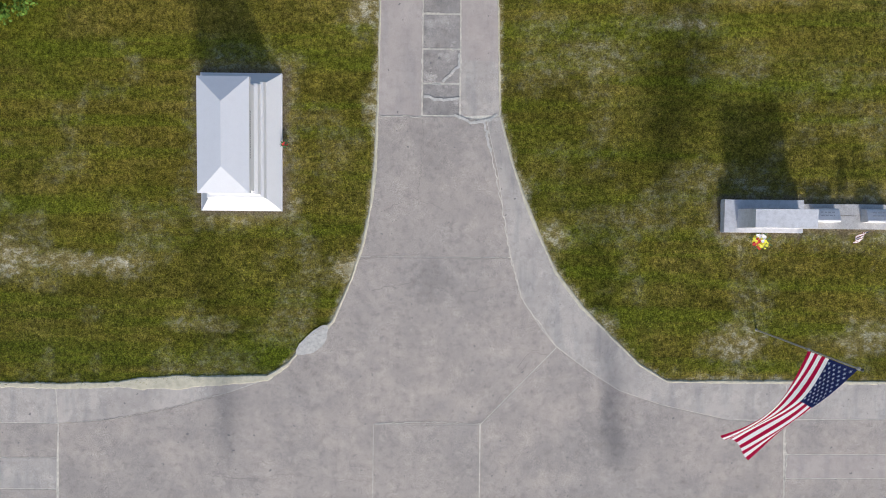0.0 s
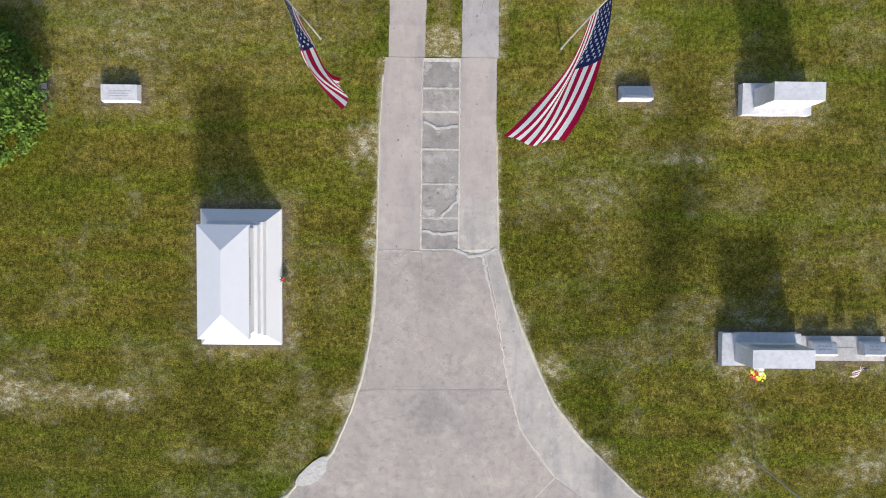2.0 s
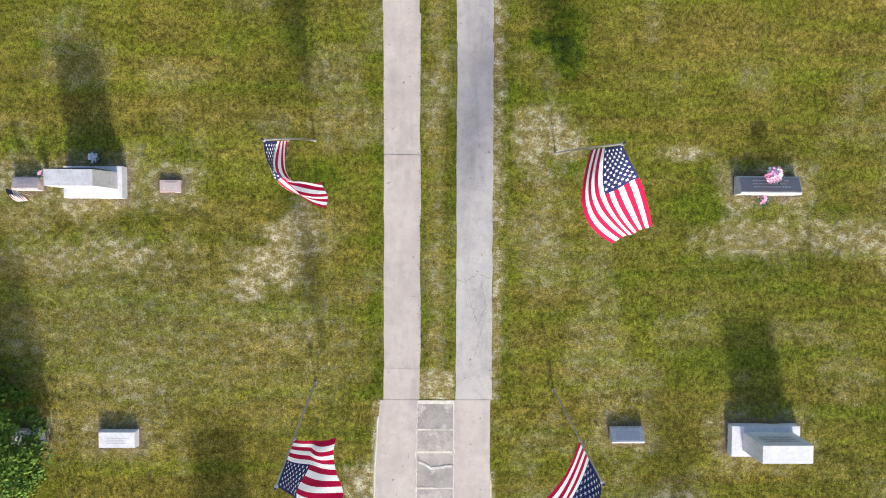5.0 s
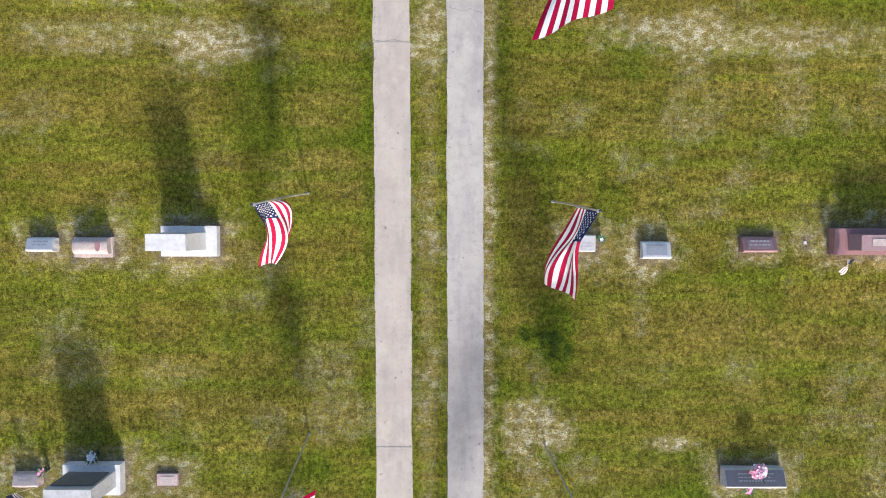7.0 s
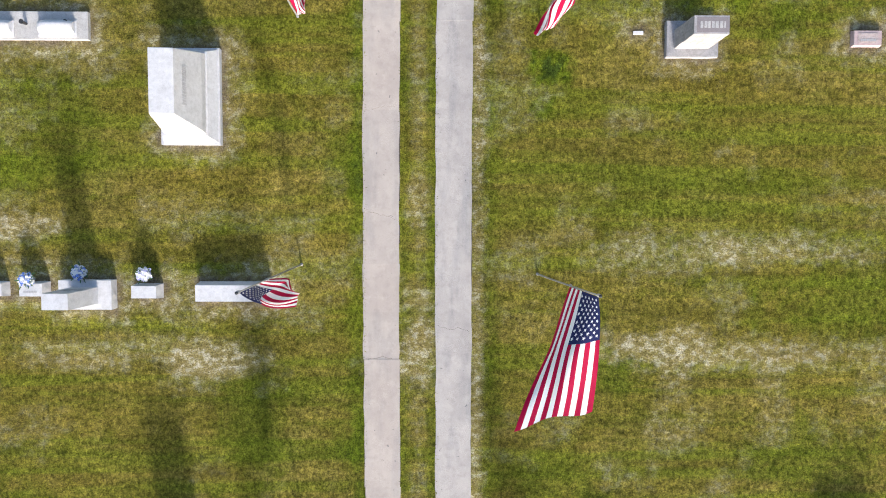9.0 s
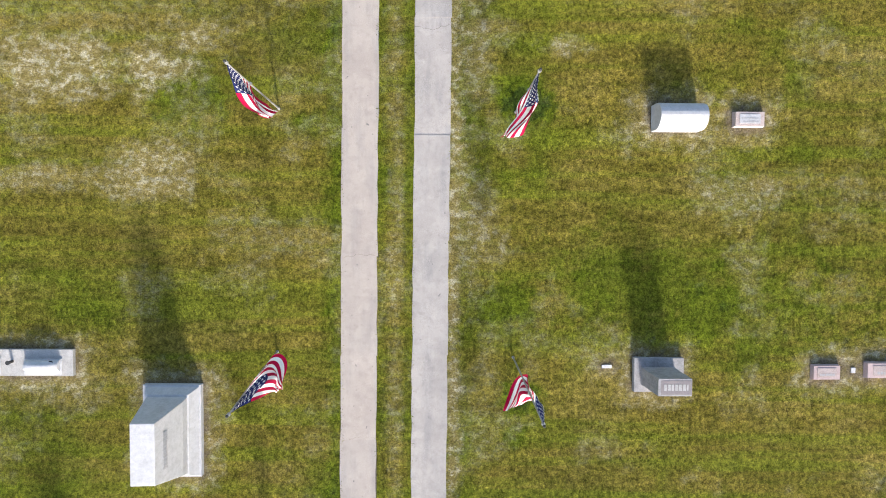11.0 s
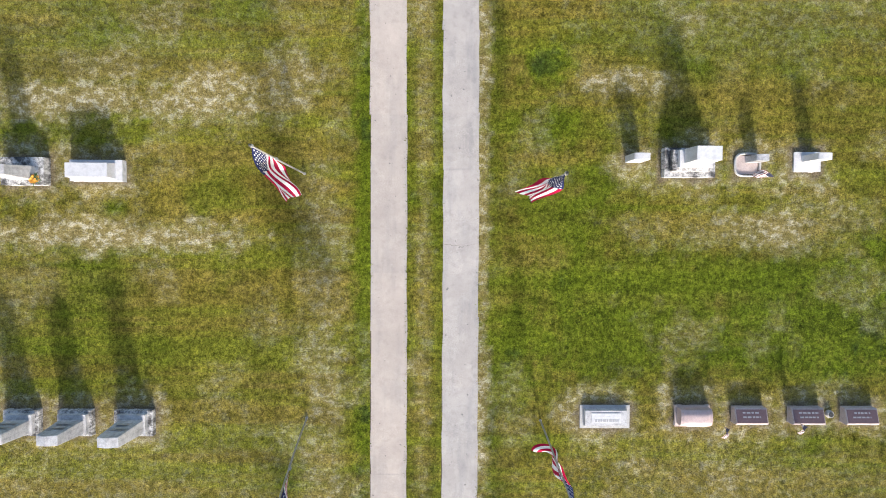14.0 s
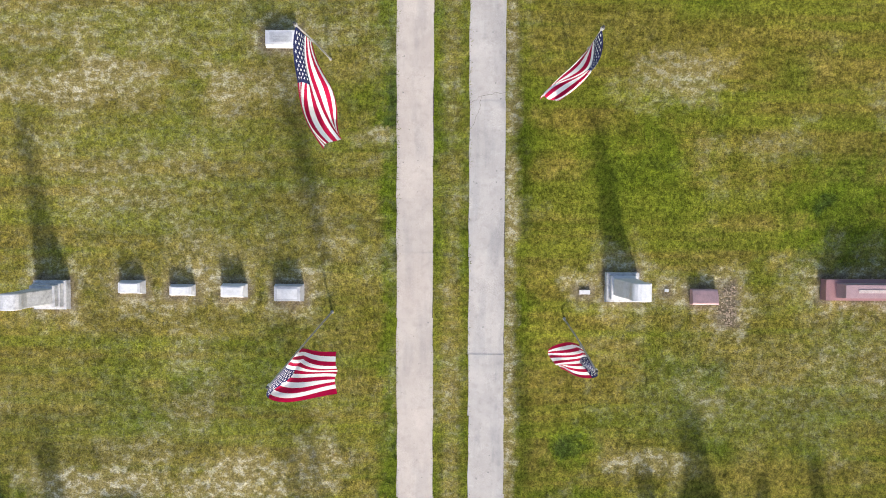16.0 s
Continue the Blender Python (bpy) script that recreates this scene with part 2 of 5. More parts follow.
WHITE_STONE = stone_material("white granite", (0.60, 0.60, 0.615), (0.49, 0.49, 0.51), 0.55, 200.0, 0.4, (0.34, 0.335, 0.33))
GREY_STONE = stone_material("light grey granite", (0.49, 0.49, 0.51), (0.35, 0.35, 0.375), 0.55, 190.0, 0.5, (0.22, 0.22, 0.22))
MID_STONE = stone_material("mottled grey granite", (0.40, 0.39, 0.395), (0.26, 0.252, 0.258), 0.75, 120.0, 0.6, (0.15, 0.145, 0.145), 0.4)
OLD_STONE = stone_material("weathered marble", (0.50, 0.50, 0.515), (0.37, 0.37, 0.385), 0.8, 90.0, 0.7, (0.13, 0.13, 0.13), 0.4)
POLISHED = stone_material("polished grey granite", (0.42, 0.43, 0.46), (0.24, 0.25, 0.28), 0.16, 220.0, 0.1)
DARK_STONE = stone_material("dark grey granite", (0.25, 0.222, 0.228), (0.145, 0.128, 0.133), 0.42, 240.0, 0.2)
PINK_STONE = stone_material("pink granite", (0.49, 0.385, 0.38), (0.35, 0.262, 0.26), 0.55, 200.0, 0.3, (0.25, 0.17, 0.16))
ROSE_STONE = stone_material("rose granite", (0.46, 0.285, 0.28), (0.31, 0.185, 0.18), 0.5, 200.0, 0.3)
RED_STONE = stone_material("red granite", (0.310, 0.168, 0.172), (0.190, 0.098, 0.102), 0.42, 220.0, 0.2)
MAROON_STONE = stone_material("maroon granite", (0.345, 0.232, 0.245), (0.215, 0.138, 0.150), 0.5, 220.0, 0.2, (0.10, 0.07, 0.07))
SLATE = stone_material("dark polished granite", (0.13, 0.132, 0.145), (0.075, 0.077, 0.088), 0.35, 200.0, 0.25)
DARK_MAROON = stone_material("dark maroon granite", (0.205, 0.122, 0.126), (0.120, 0.070, 0.074), 0.6, 220.0, 0.2, (0.08, 0.055, 0.055))
STAINED_STONE = stone_material("black-stained marble base", (0.58, 0.575, 0.57), (0.42, 0.415, 0.41), 0.85, 70.0, 0.95, (0.045, 0.043, 0.045), 0.5, 0.60)
ROUGH_PINK = stone_material("rough pink granite", (0.50, 0.42, 0.40), (0.34, 0.275, 0.26), 0.85, 60.0, 0.35, (0.24, 0.19, 0.17), 0.6)
ROUGH_GREY = stone_material("rough grey granite", (0.49, 0.48, 0.47), (0.34, 0.33, 0.325), 0.85, 60.0, 0.4, (0.20, 0.19, 0.175), 0.6)
INK = plain("engraved lettering", (0.34, 0.34, 0.35), 0.8, 0.2, 60.0)
INK_PALE = plain("pale engraved lettering", (0.44, 0.41, 0.40), 0.8, 0.2, 60.0)
FLAG_RED, FLAG_WHITE, FLAG_BLUE = cloth_material("red nylon", (0.40, 0.004, 0.050)), cloth_material("white nylon", (0.93, 0.92, 0.94)), cloth_material("blue nylon", (0.018, 0.026, 0.105))
FADED_RED, FADED_WHITE, FADED_BLUE = cloth_material("faded red cotton", (0.22, 0.085, 0.09)), cloth_material("faded white cotton", (0.80, 0.78, 0.76)), cloth_material("faded blue cotton", (0.045, 0.05, 0.085))
METAL = plain("galvanised steel tube", (0.36, 0.35, 0.34), 0.5, 0.15, 30.0, 0.4)
BLACK = plain("black metal", (0.03, 0.03, 0.03), 0.5, 0.3, 40.0)
WOOD = plain("pale wooden stick", (0.50, 0.38, 0.22), 0.7, 0.2, 30.0)
LEAF = plain("broad green leaves", (0.074, 0.132, 0.018), 0.8, 0.6, 5.0)
LEAF.node_tree.nodes["Principled BSDF"].inputs["Specular IOR Level"].default_value = 0.15
BARK = plain("grey brown bark", (0.16, 0.12, 0.09), 0.9, 0.3, 20.0)
EARTH = plain("bare earth", (0.30, 0.23, 0.16), 0.95, 0.3, 12.0)
PETALS = {k: plain(k + " petals", c, 0.6, 0.25, 40.0) for k, c in dict(white=(0.85, 0.83, 0.80), blue=(0.16, 0.27, 0.68), yellow=(0.85, 0.78, 0.06), orange=(0.70, 0.36, 0.05), red=(0.55, 0.04, 0.03), pink=(0.78, 0.34, 0.52), lilac=(0.62, 0.60, 0.80)).items()}
FOLIAGE = plain("artificial foliage", (0.05, 0.11, 0.04), 0.6, 0.3, 30.0)

# ---- builders ----
def part(name, bm, mat, parent=None, label="", smooth=False, kind=""):
    me = bpy.data.meshes.new(name)
    bmesh.ops.recalc_face_normals(bm, faces=bm.faces)
    bm.to_mesh(me)
    bm.free()
    for m in mat if isinstance(mat, (list, tuple)) else (mat,):
        me.materials.append(m)
    if smooth:
        me.polygons.foreach_set("use_smooth", [True] * len(me.polygons))
    ob = new(name, me)
    ob.parent = parent
    return tagged(ob, label, kind=kind)


def thing(name, x, y, label, category, group="", z=0.0, turn=0.0):
    ob = new(name)
    ob.empty_display_size = 0.2
    ob.matrix_basis = pose(x, y, z, 0, 0, turn)
    return tagged(ob, label, category, group)


def soften(bm, width, segments=2):
    edges = [e for e in bm.edges if len(e.link_faces) == 2 and e.calc_face_angle(0) > 0.35]
    bmesh.ops.bevel(bm, geom=edges, offset=width, segments=segments, affect="EDGES", profile=0.6)


def roughen(bm, amount, cuts, top_too=False):
    """Hewn sides: cut the faces finely and push their points about; the base line stays level."""
    bmesh.ops.subdivide_edges(bm, edges=bm.edges[:], cuts=cuts, use_grid_fill=True)
    low = min(v.co.z for v in bm.verts)
    high = max(v.co.z for v in bm.verts)
    for v in bm.verts:
        if v.co.z > low + 1e-4 and (top_too or v.co.z < high - 1e-4):
            n = noise.noise_vector(v.co * 9.0 + Vector((7.3, 1.1, 4.2)))
            v.co += Vector((n.x, n.y, n.z * 0.4)) * amount


def frustum(bottom, top, z0, z1, bevel=0.012, rough=0.0, cuts=5):
    """A block between two rectangles (x0, x1, y0, y1)."""
    bm = bmesh.new()
    lo = [bm.verts.new((bottom[i], bottom[j], z0)) for i, j in ((0, 2), (1, 2), (1, 3), (0, 3))]
    hi = [bm.verts.new((top[i], top[j], z1)) for i, j in ((0, 2), (1, 2), (1, 3), (0, 3))]
    bm.faces.new(lo[::-1])
    bm.faces.new(hi)
    for k in range(4):
        bm.faces.new((lo[k], lo[(k + 1) % 4], hi[(k + 1) % 4], hi[k]))
    if bevel:
        soften(bm, bevel)
    if rough:
        roughen(bm, rough, cuts)
    return bm


def box(w, d, h, z0=0.0, x=0.0, y=0.0, bevel=0.012, taper=0.0, rough=0.0):
    a, b = w / 2, d / 2
    return frustum((x - a, x + a, y - b, y + b), (x - a + taper, x + a - taper, y - b + taper, y + b - taper), z0, z0 + h, bevel, rough)


def prism(profile, x0, x1, bevel=0.01, rough=0.0, cuts=4):
    """A profile of (y, z) points drawn out along x."""
    bm = bmesh.new()
    a = [bm.verts.new((x0, y, z)) for y, z in profile]
    b = [bm.verts.new((x1, y, z)) for y, z in profile]
    bm.faces.new(a)
    bm.faces.new(b[::-1])
    n = len(profile)
    for k in range(n):
        bm.faces.new((a[k], b[k], b[(k + 1) % n], a[(k + 1) % n]))
    bmesh.ops.recalc_face_normals(bm, faces=bm.faces)
    if bevel:
        soften(bm, bevel)
    if rough:
        bmesh.ops.triangulate(bm, faces=[f for f in bm.faces if len(f.verts) > 4])
        roughen(bm, rough, cuts, True)
    return bm


def outline(points, y0, y1, bevel=0.012):
    """An upright slab whose front outline is given as (x, z) points, from y0 to y1."""
    bm = bmesh.new()
    a = [bm.verts.new((x, y0, z)) for x, z in points]
    b = [bm.verts.new((x, y1, z)) for x, z in points]
    bm.faces.new(a)
    bm.faces.new(b[::-1])
    n = len(points)
    for k in range(n):
        bm.faces.new((a[k], a[(k + 1) % n], b[(k + 1) % n], b[k]))
    bmesh.ops.recalc_face_normals(bm, faces=bm.faces)
    soften(bm, bevel)
    return bm


def tube(points, radii, sides=8):
    bm = bmesh.new()
    rings = []
    for k, (p, r) in enumerate(zip(points, radii)):
        p = Vector(p)
        ahead = (Vector(points[min(k + 1, len(points) - 1)]) - Vector(points[max(k - 1, 0)])).normalized()
        side = ahead.cross(Vector((0.31, 0.95, 0.05))).normalized()
        up = side.cross(ahead)
        rings.append([bm.verts.new(p + r * (math.cos(a) * side + math.sin(a) * up)) for a in (2 * math.pi * i / sides for i in range(sides))])
    for a, b in zip(rings, rings[1:]):
        for i in range(sides):
            bm.faces.new((a[i], a[(i + 1) % sides], b[(i + 1) % sides], b[i]))
    bm.faces.new(rings[0][::-1])
    bm.faces.new(rings[-1])
    return bm


def bars(rows, u0, u1, v0, v1, place, thick=0.004, fill=0.62, seed=1, wide=(0.35, 0.7)):
    """Rows of short raised bars for writing that is not spelled out. place(u, v, h) gives the point on the face."""
    rng = random.Random(seed)
    bm = bmesh.new()
    step = (v1 - v0) / rows
    for r in range(rows):
        va, vb = v0 + step * r, v0 + step * (r + fill)
        u = u0 + (u1 - u0) * rng.uniform(0, 0.12)
        end = u1 - (u1 - u0) * rng.uniform(0, 0.12)
        while u < end:
            w = min(end - u, step * rng.uniform(*wide))
            vs = [bm.verts.new(place(*c)) for c in ((u, va, 0.001), (u + w, va, 0.001), (u + w, vb, 0.001), (u, vb, 0.001), (u, va, thick), (u + w, va, thick), (u + w, vb, thick), (u, vb, thick))]
            for f in ((4, 5, 6, 7), (0, 1, 5, 4), (1, 2, 6, 5), (2, 3, 7, 6), (3, 0, 4, 7)):
                bm.faces.new([vs[i] for i in f])
            u += w + step * wide[0] * rng.uniform(0.34, 0.7)
    return bm


def flat_at(z):
    return lambda u, v, h: (u, v, z + h)


def slope_between(ya, za, yb, zb):
    """A face that rises from (ya, za) to (yb, zb): u along x, v from 0 to 1 up the face."""
    n = Vector((0, za - zb, yb - ya)).normalized()
    if n.z < 0:
        n = -n
    return lambda u, v, h: (u, ya + (yb - ya) * v + n.y * h, za + (zb - za) * v + n.z * h)


# ---- headstones and markers ----
STONES = []  # footprints (x0, x1, y0, y1), for the worn turf round them


def footprint(x0, x1, y0, y1):
    STONES.append((x0, x1, y0, y1))
    return (x0 + x1) / 2, (y0 + y1) / 2, x1 - x0, y1 - y0


def rounded(x0, x1, y0, y1, h, mat, label, base_mat=None, base_h=0.08, crown=0.07):
    """A low pillow headstone with a domed top, on a hewn base."""
    x, y, w, d = footprint(x0, x1, y0, y1)
    t = thing("headstone", x, y, label, "headstone", "headstones")
    part("base", box(w, d, base_h + 0.06, -0.06, bevel=0.015, rough=0.02), base_mat or mat, t)
    a, b = w / 2 - 0.04, d / 2 - 0.05
    bm = bmesh.new()
    n = 12
    rows = [[bm.verts.new((a * (2 * i / n - 1), b * (2 * j / n - 1) + 0.03, h - crown * (abs(2 * i / n - 1) ** 4 + 0.9 * abs(2 * j / n - 1) ** 3))) for i in range(n + 1)] for j in range(n + 1)]
    for j in range(n):
        for i in range(n):
            bm.faces.new((rows[j][i], rows[j][i + 1], rows[j + 1][i + 1], rows[j + 1][i]))
    edge = [e for e in bm.edges if len(e.link_faces) == 1]
    out = bmesh.ops.extrude_edge_only(bm, edges=edge)
    for v in (g for g in out["geom"] if isinstance(g, bmesh.types.BMVert)):
        v.co.z = base_h
    part("die", bm, mat, t, smooth=False)
    return t


def upright(x0, x1, y0, y1, base_h, die, top_z, mat, label, base_mat=None, top="flat", rough=0.0, lines=0, ink=None, face=1, group="headstones"):
    """A die on a wider base. die: (x0, x1, y0, y1) at its top, in the world."""
    x, y, w, d = footprint(x0, x1, y0, y1)
    t = thing("headstone", x, y, label, "headstone", group)
    part("base", box(w, d, base_h + 0.06, -0.06, bevel=0.015, rough=0.022 if rough else 0.012), base_mat or mat, t)
    a, b, c, e = die[0] - x, die[1] - x, die[2] - y, die[3] - y
    if top == "flat":
        bm = frustum((a - 0.02, b + 0.02, c - 0.015, e + 0.015), (a, b, c, e), base_h + 0.001, top_z, 0.016, max(rough, 0.005))
    elif top == "taper":  # a shaft that narrows upwards, under a shallow gable
        m, q = (a + b) / 2, 0.05
        bm = outline([(a - q, base_h + 0.001), (b + q, base_h + 0.001), (b, top_z - 0.05), (m, top_z), (a, top_z - 0.05)], c, e, 0.014)
        for v in bm.verts:
            k = (v.co.z - base_h) / (top_z - base_h)
            v.co.y += (0.05 if v.co.y < (c + e) / 2 else -0.05) * k
    elif top == "ogee":  # waisted sides under a rounded head
        m, w2 = (a + b) / 2, (b - a) / 2
        side = [(0.0, 1.10), (0.30, 1.04), (0.50, 0.92), (0.62, 0.76), (0.70, 0.70), (0.78, 0.76), (0.86, 0.88), (0.92, 0.88), (0.96, 0.74), (0.985, 0.50), (1.0, 0.18)]
        hgt = top_z - base_h
        bm = outline([(m + w2 * f, base_h + 0.001 + hgt * g) for g, f in side] + [(m - w2 * f, base_h + 0.001 + hgt * g) for g, f in side[::-1]], c, e, 0.02)
    elif top == "slope":  # the top falls to the north
        bm = prism([(c - 0.02, base_h + 0.001), (e + 0.02, base_h + 0.001), (e, top_z - 0.08), (c + 0.05, top_z), (c, top_z - 0.02)], a, b, 0.016, max(rough, 0.005))
    die_ob = part("die", bm, mat, t)
    if lines:
        yy = e + 0.012 if face > 0 else c - 0.012
        place = (lambda u, v, h: (u, yy + h * face, v))
        part("lettering", bars(lines, a + 0.10 * (b - a), b - 0.10 * (b - a), base_h + 0.35 * (top_z - base_h), top_z - 0.18 * (top_z - base_h), place, 0.004, 0.45, seed=int(abs(x * 77 + y * 13)), wide=(0.25, 0.5)), ink or INK, die_ob, "rows of engraved lettering", kind="stuff")
    return t


def slant(x0, x1, y0, y1, h, nose, mat, label, side_mat=None, lines=2, ink=None, group="grave markers", panel=None, back=0.05):
    """A slant marker: its back stands on the south, the polished face falls to a low nose on the north."""
    x, y, w, d = footprint(x0, x1, y0, y1)
    t = thing("slant_marker", x, y, label, "grave marker", group)
    a, b = -d / 2, d / 2
    body = part("body", prism([(a, -0.05), (b, -0.05), (b, nose - 0.02), (b - 0.02, nose), (a + back, h), (a + 0.012, h - 0.015)], -w / 2, w / 2, 0.012, 0.010), side_mat or mat, t)
    place = slope_between(b - 0.02, nose, a + back, h)
    if side_mat:
        bm = bmesh.new()
        m = 0.025
        vs = [bm.verts.new(place(u, v, hh)) for hh in (-0.004, 0.011) for u, v in ((-w / 2 + m, 0.04), (w / 2 - m, 0.04), (w / 2 - m, 0.97), (-w / 2 + m, 0.97))]
        for f in ((4, 5, 6, 7), (0, 1, 5, 4), (1, 2, 6, 5), (2, 3, 7, 6), (3, 0, 4, 7)):
            bm.faces.new([vs[i] for i in f])
        part("polished_face", bm, mat, body)
    if panel:
        bm = bmesh.new()
        vs = [bm.verts.new(place(u, v, hh)) for hh in (0.0, 0.009) for u, v in ((-w * 0.36, 0.16), (w * 0.36, 0.16), (w * 0.36, 0.86), (-w * 0.36, 0.86))]
        for f in ((4, 5, 6, 7), (0, 1, 5, 4), (1, 2, 6, 5), (2, 3, 7, 6), (3, 0, 4, 7)):
            bm.faces.new([vs[i] for i in f])
        part("panel", bm, panel, body)
    if lines:
        lift = lambda u, v, h: place(u, v, h + (0.011 if side_mat else 0.009 if panel else 0.004))
        part("lettering", bars(lines, -w * 0.32, w * 0.32, 0.22, 0.82, lift, 0.003, 0.34, int(abs(x * 91 + y * 7)), (0.16, 0.32)), ink or INK, body, "rows of engraved lettering", kind="stuff")
    return t


def bevelled(x0, x1, y0, y1, h, mat, label, panel=None, lines=2, ink=None, skirt=0.0, group="grave markers", edge=0.03, name="grave_marker"):
    """A low block with a bevelled top and, where it has one, a raised panel and a cement skirt."""
    x, y, w, d = footprint(x0 - skirt, x1 + skirt, y0 - skirt, y1 + skirt)
    t = thing(name, x, y, label, "grave marker", group)
    if skirt:
        part("cement_skirt", box(w, d, 0.075, -0.05, bevel=0.008, rough=0.006), ROUGH_GREY, t, "rough cement collar")
        w, d = w - 2 * skirt, d - 2 * skirt
    a, b = w / 2, d / 2
    body = part("body", frustum((-a, a, -b, b), (-a + edge, a - edge, -b + edge, b - edge), -0.04, h, 0.018, 0.009, 4), mat, t)
    top = h
    if panel:
        part("panel", box(w * 0.66, d * 0.56, 0.014, h - 0.004, bevel=0.003), panel, body)
        top = h + 0.010
    if lines:
        part("lettering", bars(lines, -w * 0.28, w * 0.28, -d * 0.2, d * 0.2, flat_at(top), 0.003, 0.36, int(abs(x * 57 + y * 3)), (0.2, 0.4)), ink or INK, body, "rows of engraved lettering", kind="stuff")
    return t


def bouquet(x, y, z, colours, radius, label, vase=None, seed=3, count=46, clumped=False):
    """Artificial flowers: stems, leaves and many small blossoms, in a vase or lying loose."""
    rng = random.Random(seed)
    t = thing("flower_bouquet", x, y, label, "flowers", "grave flowers", z)
    if vase:
        part("vase", tube([(0, 0, -0.02), (0, 0, 0.02), (0, 0, 0.12), (0, 0, 0.18)], [0.045, 0.05, 0.06, 0.075], 12), vase, t, smooth=True)
    lift = 0.16 if vase else 0.03
    bm = bmesh.new()
    for _ in range(40):
        a, r = rng.uniform(0, 6.28), radius * rng.uniform(0.2, 1.1)
        p = Vector((r * math.cos(a), r * math.sin(a), lift + rng.uniform(-0.02, 0.12)))
        u = Vector((math.cos(a), math.sin(a), rng.uniform(-0.3, 0.6))).normalized() * rng.uniform(0.04, 0.09)
        s = Vector((-math.sin(a), math.cos(a), 0)) * 0.018
        bm.faces.new([bm.verts.new(q) for q in (p - s, p + s, p + u + s * 0.3, p + u - s * 0.3)])
    part("leaves", bm, FOLIAGE, t)
    for n, colour in enumerate(colours):
        bm = bmesh.new()
        spin = 2.4 * n + seed
        centre = Vector((math.cos(spin), math.sin(spin), 0)) * radius * (0.42 if clumped else 0.0)
        spread_r = radius * (0.66 if clumped else 1.0)
        for _ in range(int(1.8 * count) // len(colours)):
            a, r = rng.uniform(0, 6.28), spread_r * math.sqrt(rng.random())
            c = centre + Vector((r * math.cos(a), r * math.sin(a), lift + 0.10 * (1 - (r / radius) ** 2) + rng.uniform(0, 0.06)))
            size = rng.uniform(0.022, 0.042)
            for k in range(6):
                b = k * math.pi / 3 + rng.uniform(-0.2, 0.2)
                o = Vector((math.cos(b), math.sin(b), 0.35)) * size
                s = Vector((-math.sin(b), math.cos(b), 0)) * size * 0.5
                bm.faces.new([bm.verts.new(q) for q in (c, c + o * 0.6 + s, c + o, c + o * 0.6 - s)])
        part("blossoms", bm, PETALS[colour], t, colour + " artificial blossoms")
    return t


def grave_flag(x, y, heading, lean, label, z=0.0, length=0.38):
    """A small stick flag beside a stone."""
    t = thing("grave_flag", x, y, label, "flag", "small grave flags", z)
    a = radians(heading)
    u = Vector((math.cos(a), math.sin(a), 0))
    top = Vector((0, 0, 0.62)) + u * -lean
    part("stick", tube([(0, 0, -0.05), tuple(top)], [0.005, 0.004], 6), WOOD, t)
    side = Vector((-u.y, u.x, 0)) * 0.10
    low = top * 0.55
    mid = (top + u * length * 0.42 + Vector((0, 0, -0.05)) - side * 0.6, low + u * length * 0.40 + Vector((0, 0, 0.04)) + side)
    fly = (top + u * length * 0.80 + Vector((0, 0, -0.17)) - side * 0.4, low + u * length * 0.74 + side * 1.1)
    cloth(t, (top, low), mid, fly, 0.10, 1.0, 16, 1, (FADED_RED, FADED_WHITE, FADED_BLUE))
    return t


def star(cu, cv, r):
    pts = []
    for k in range(10):
        rr, a = (r if k % 2 == 0 else r * 0.40), math.pi / 2 + k * math.pi / 5
        pts.append((cu + rr * math.cos(a) * 0.526, cv - rr * math.sin(a)))
    return pts


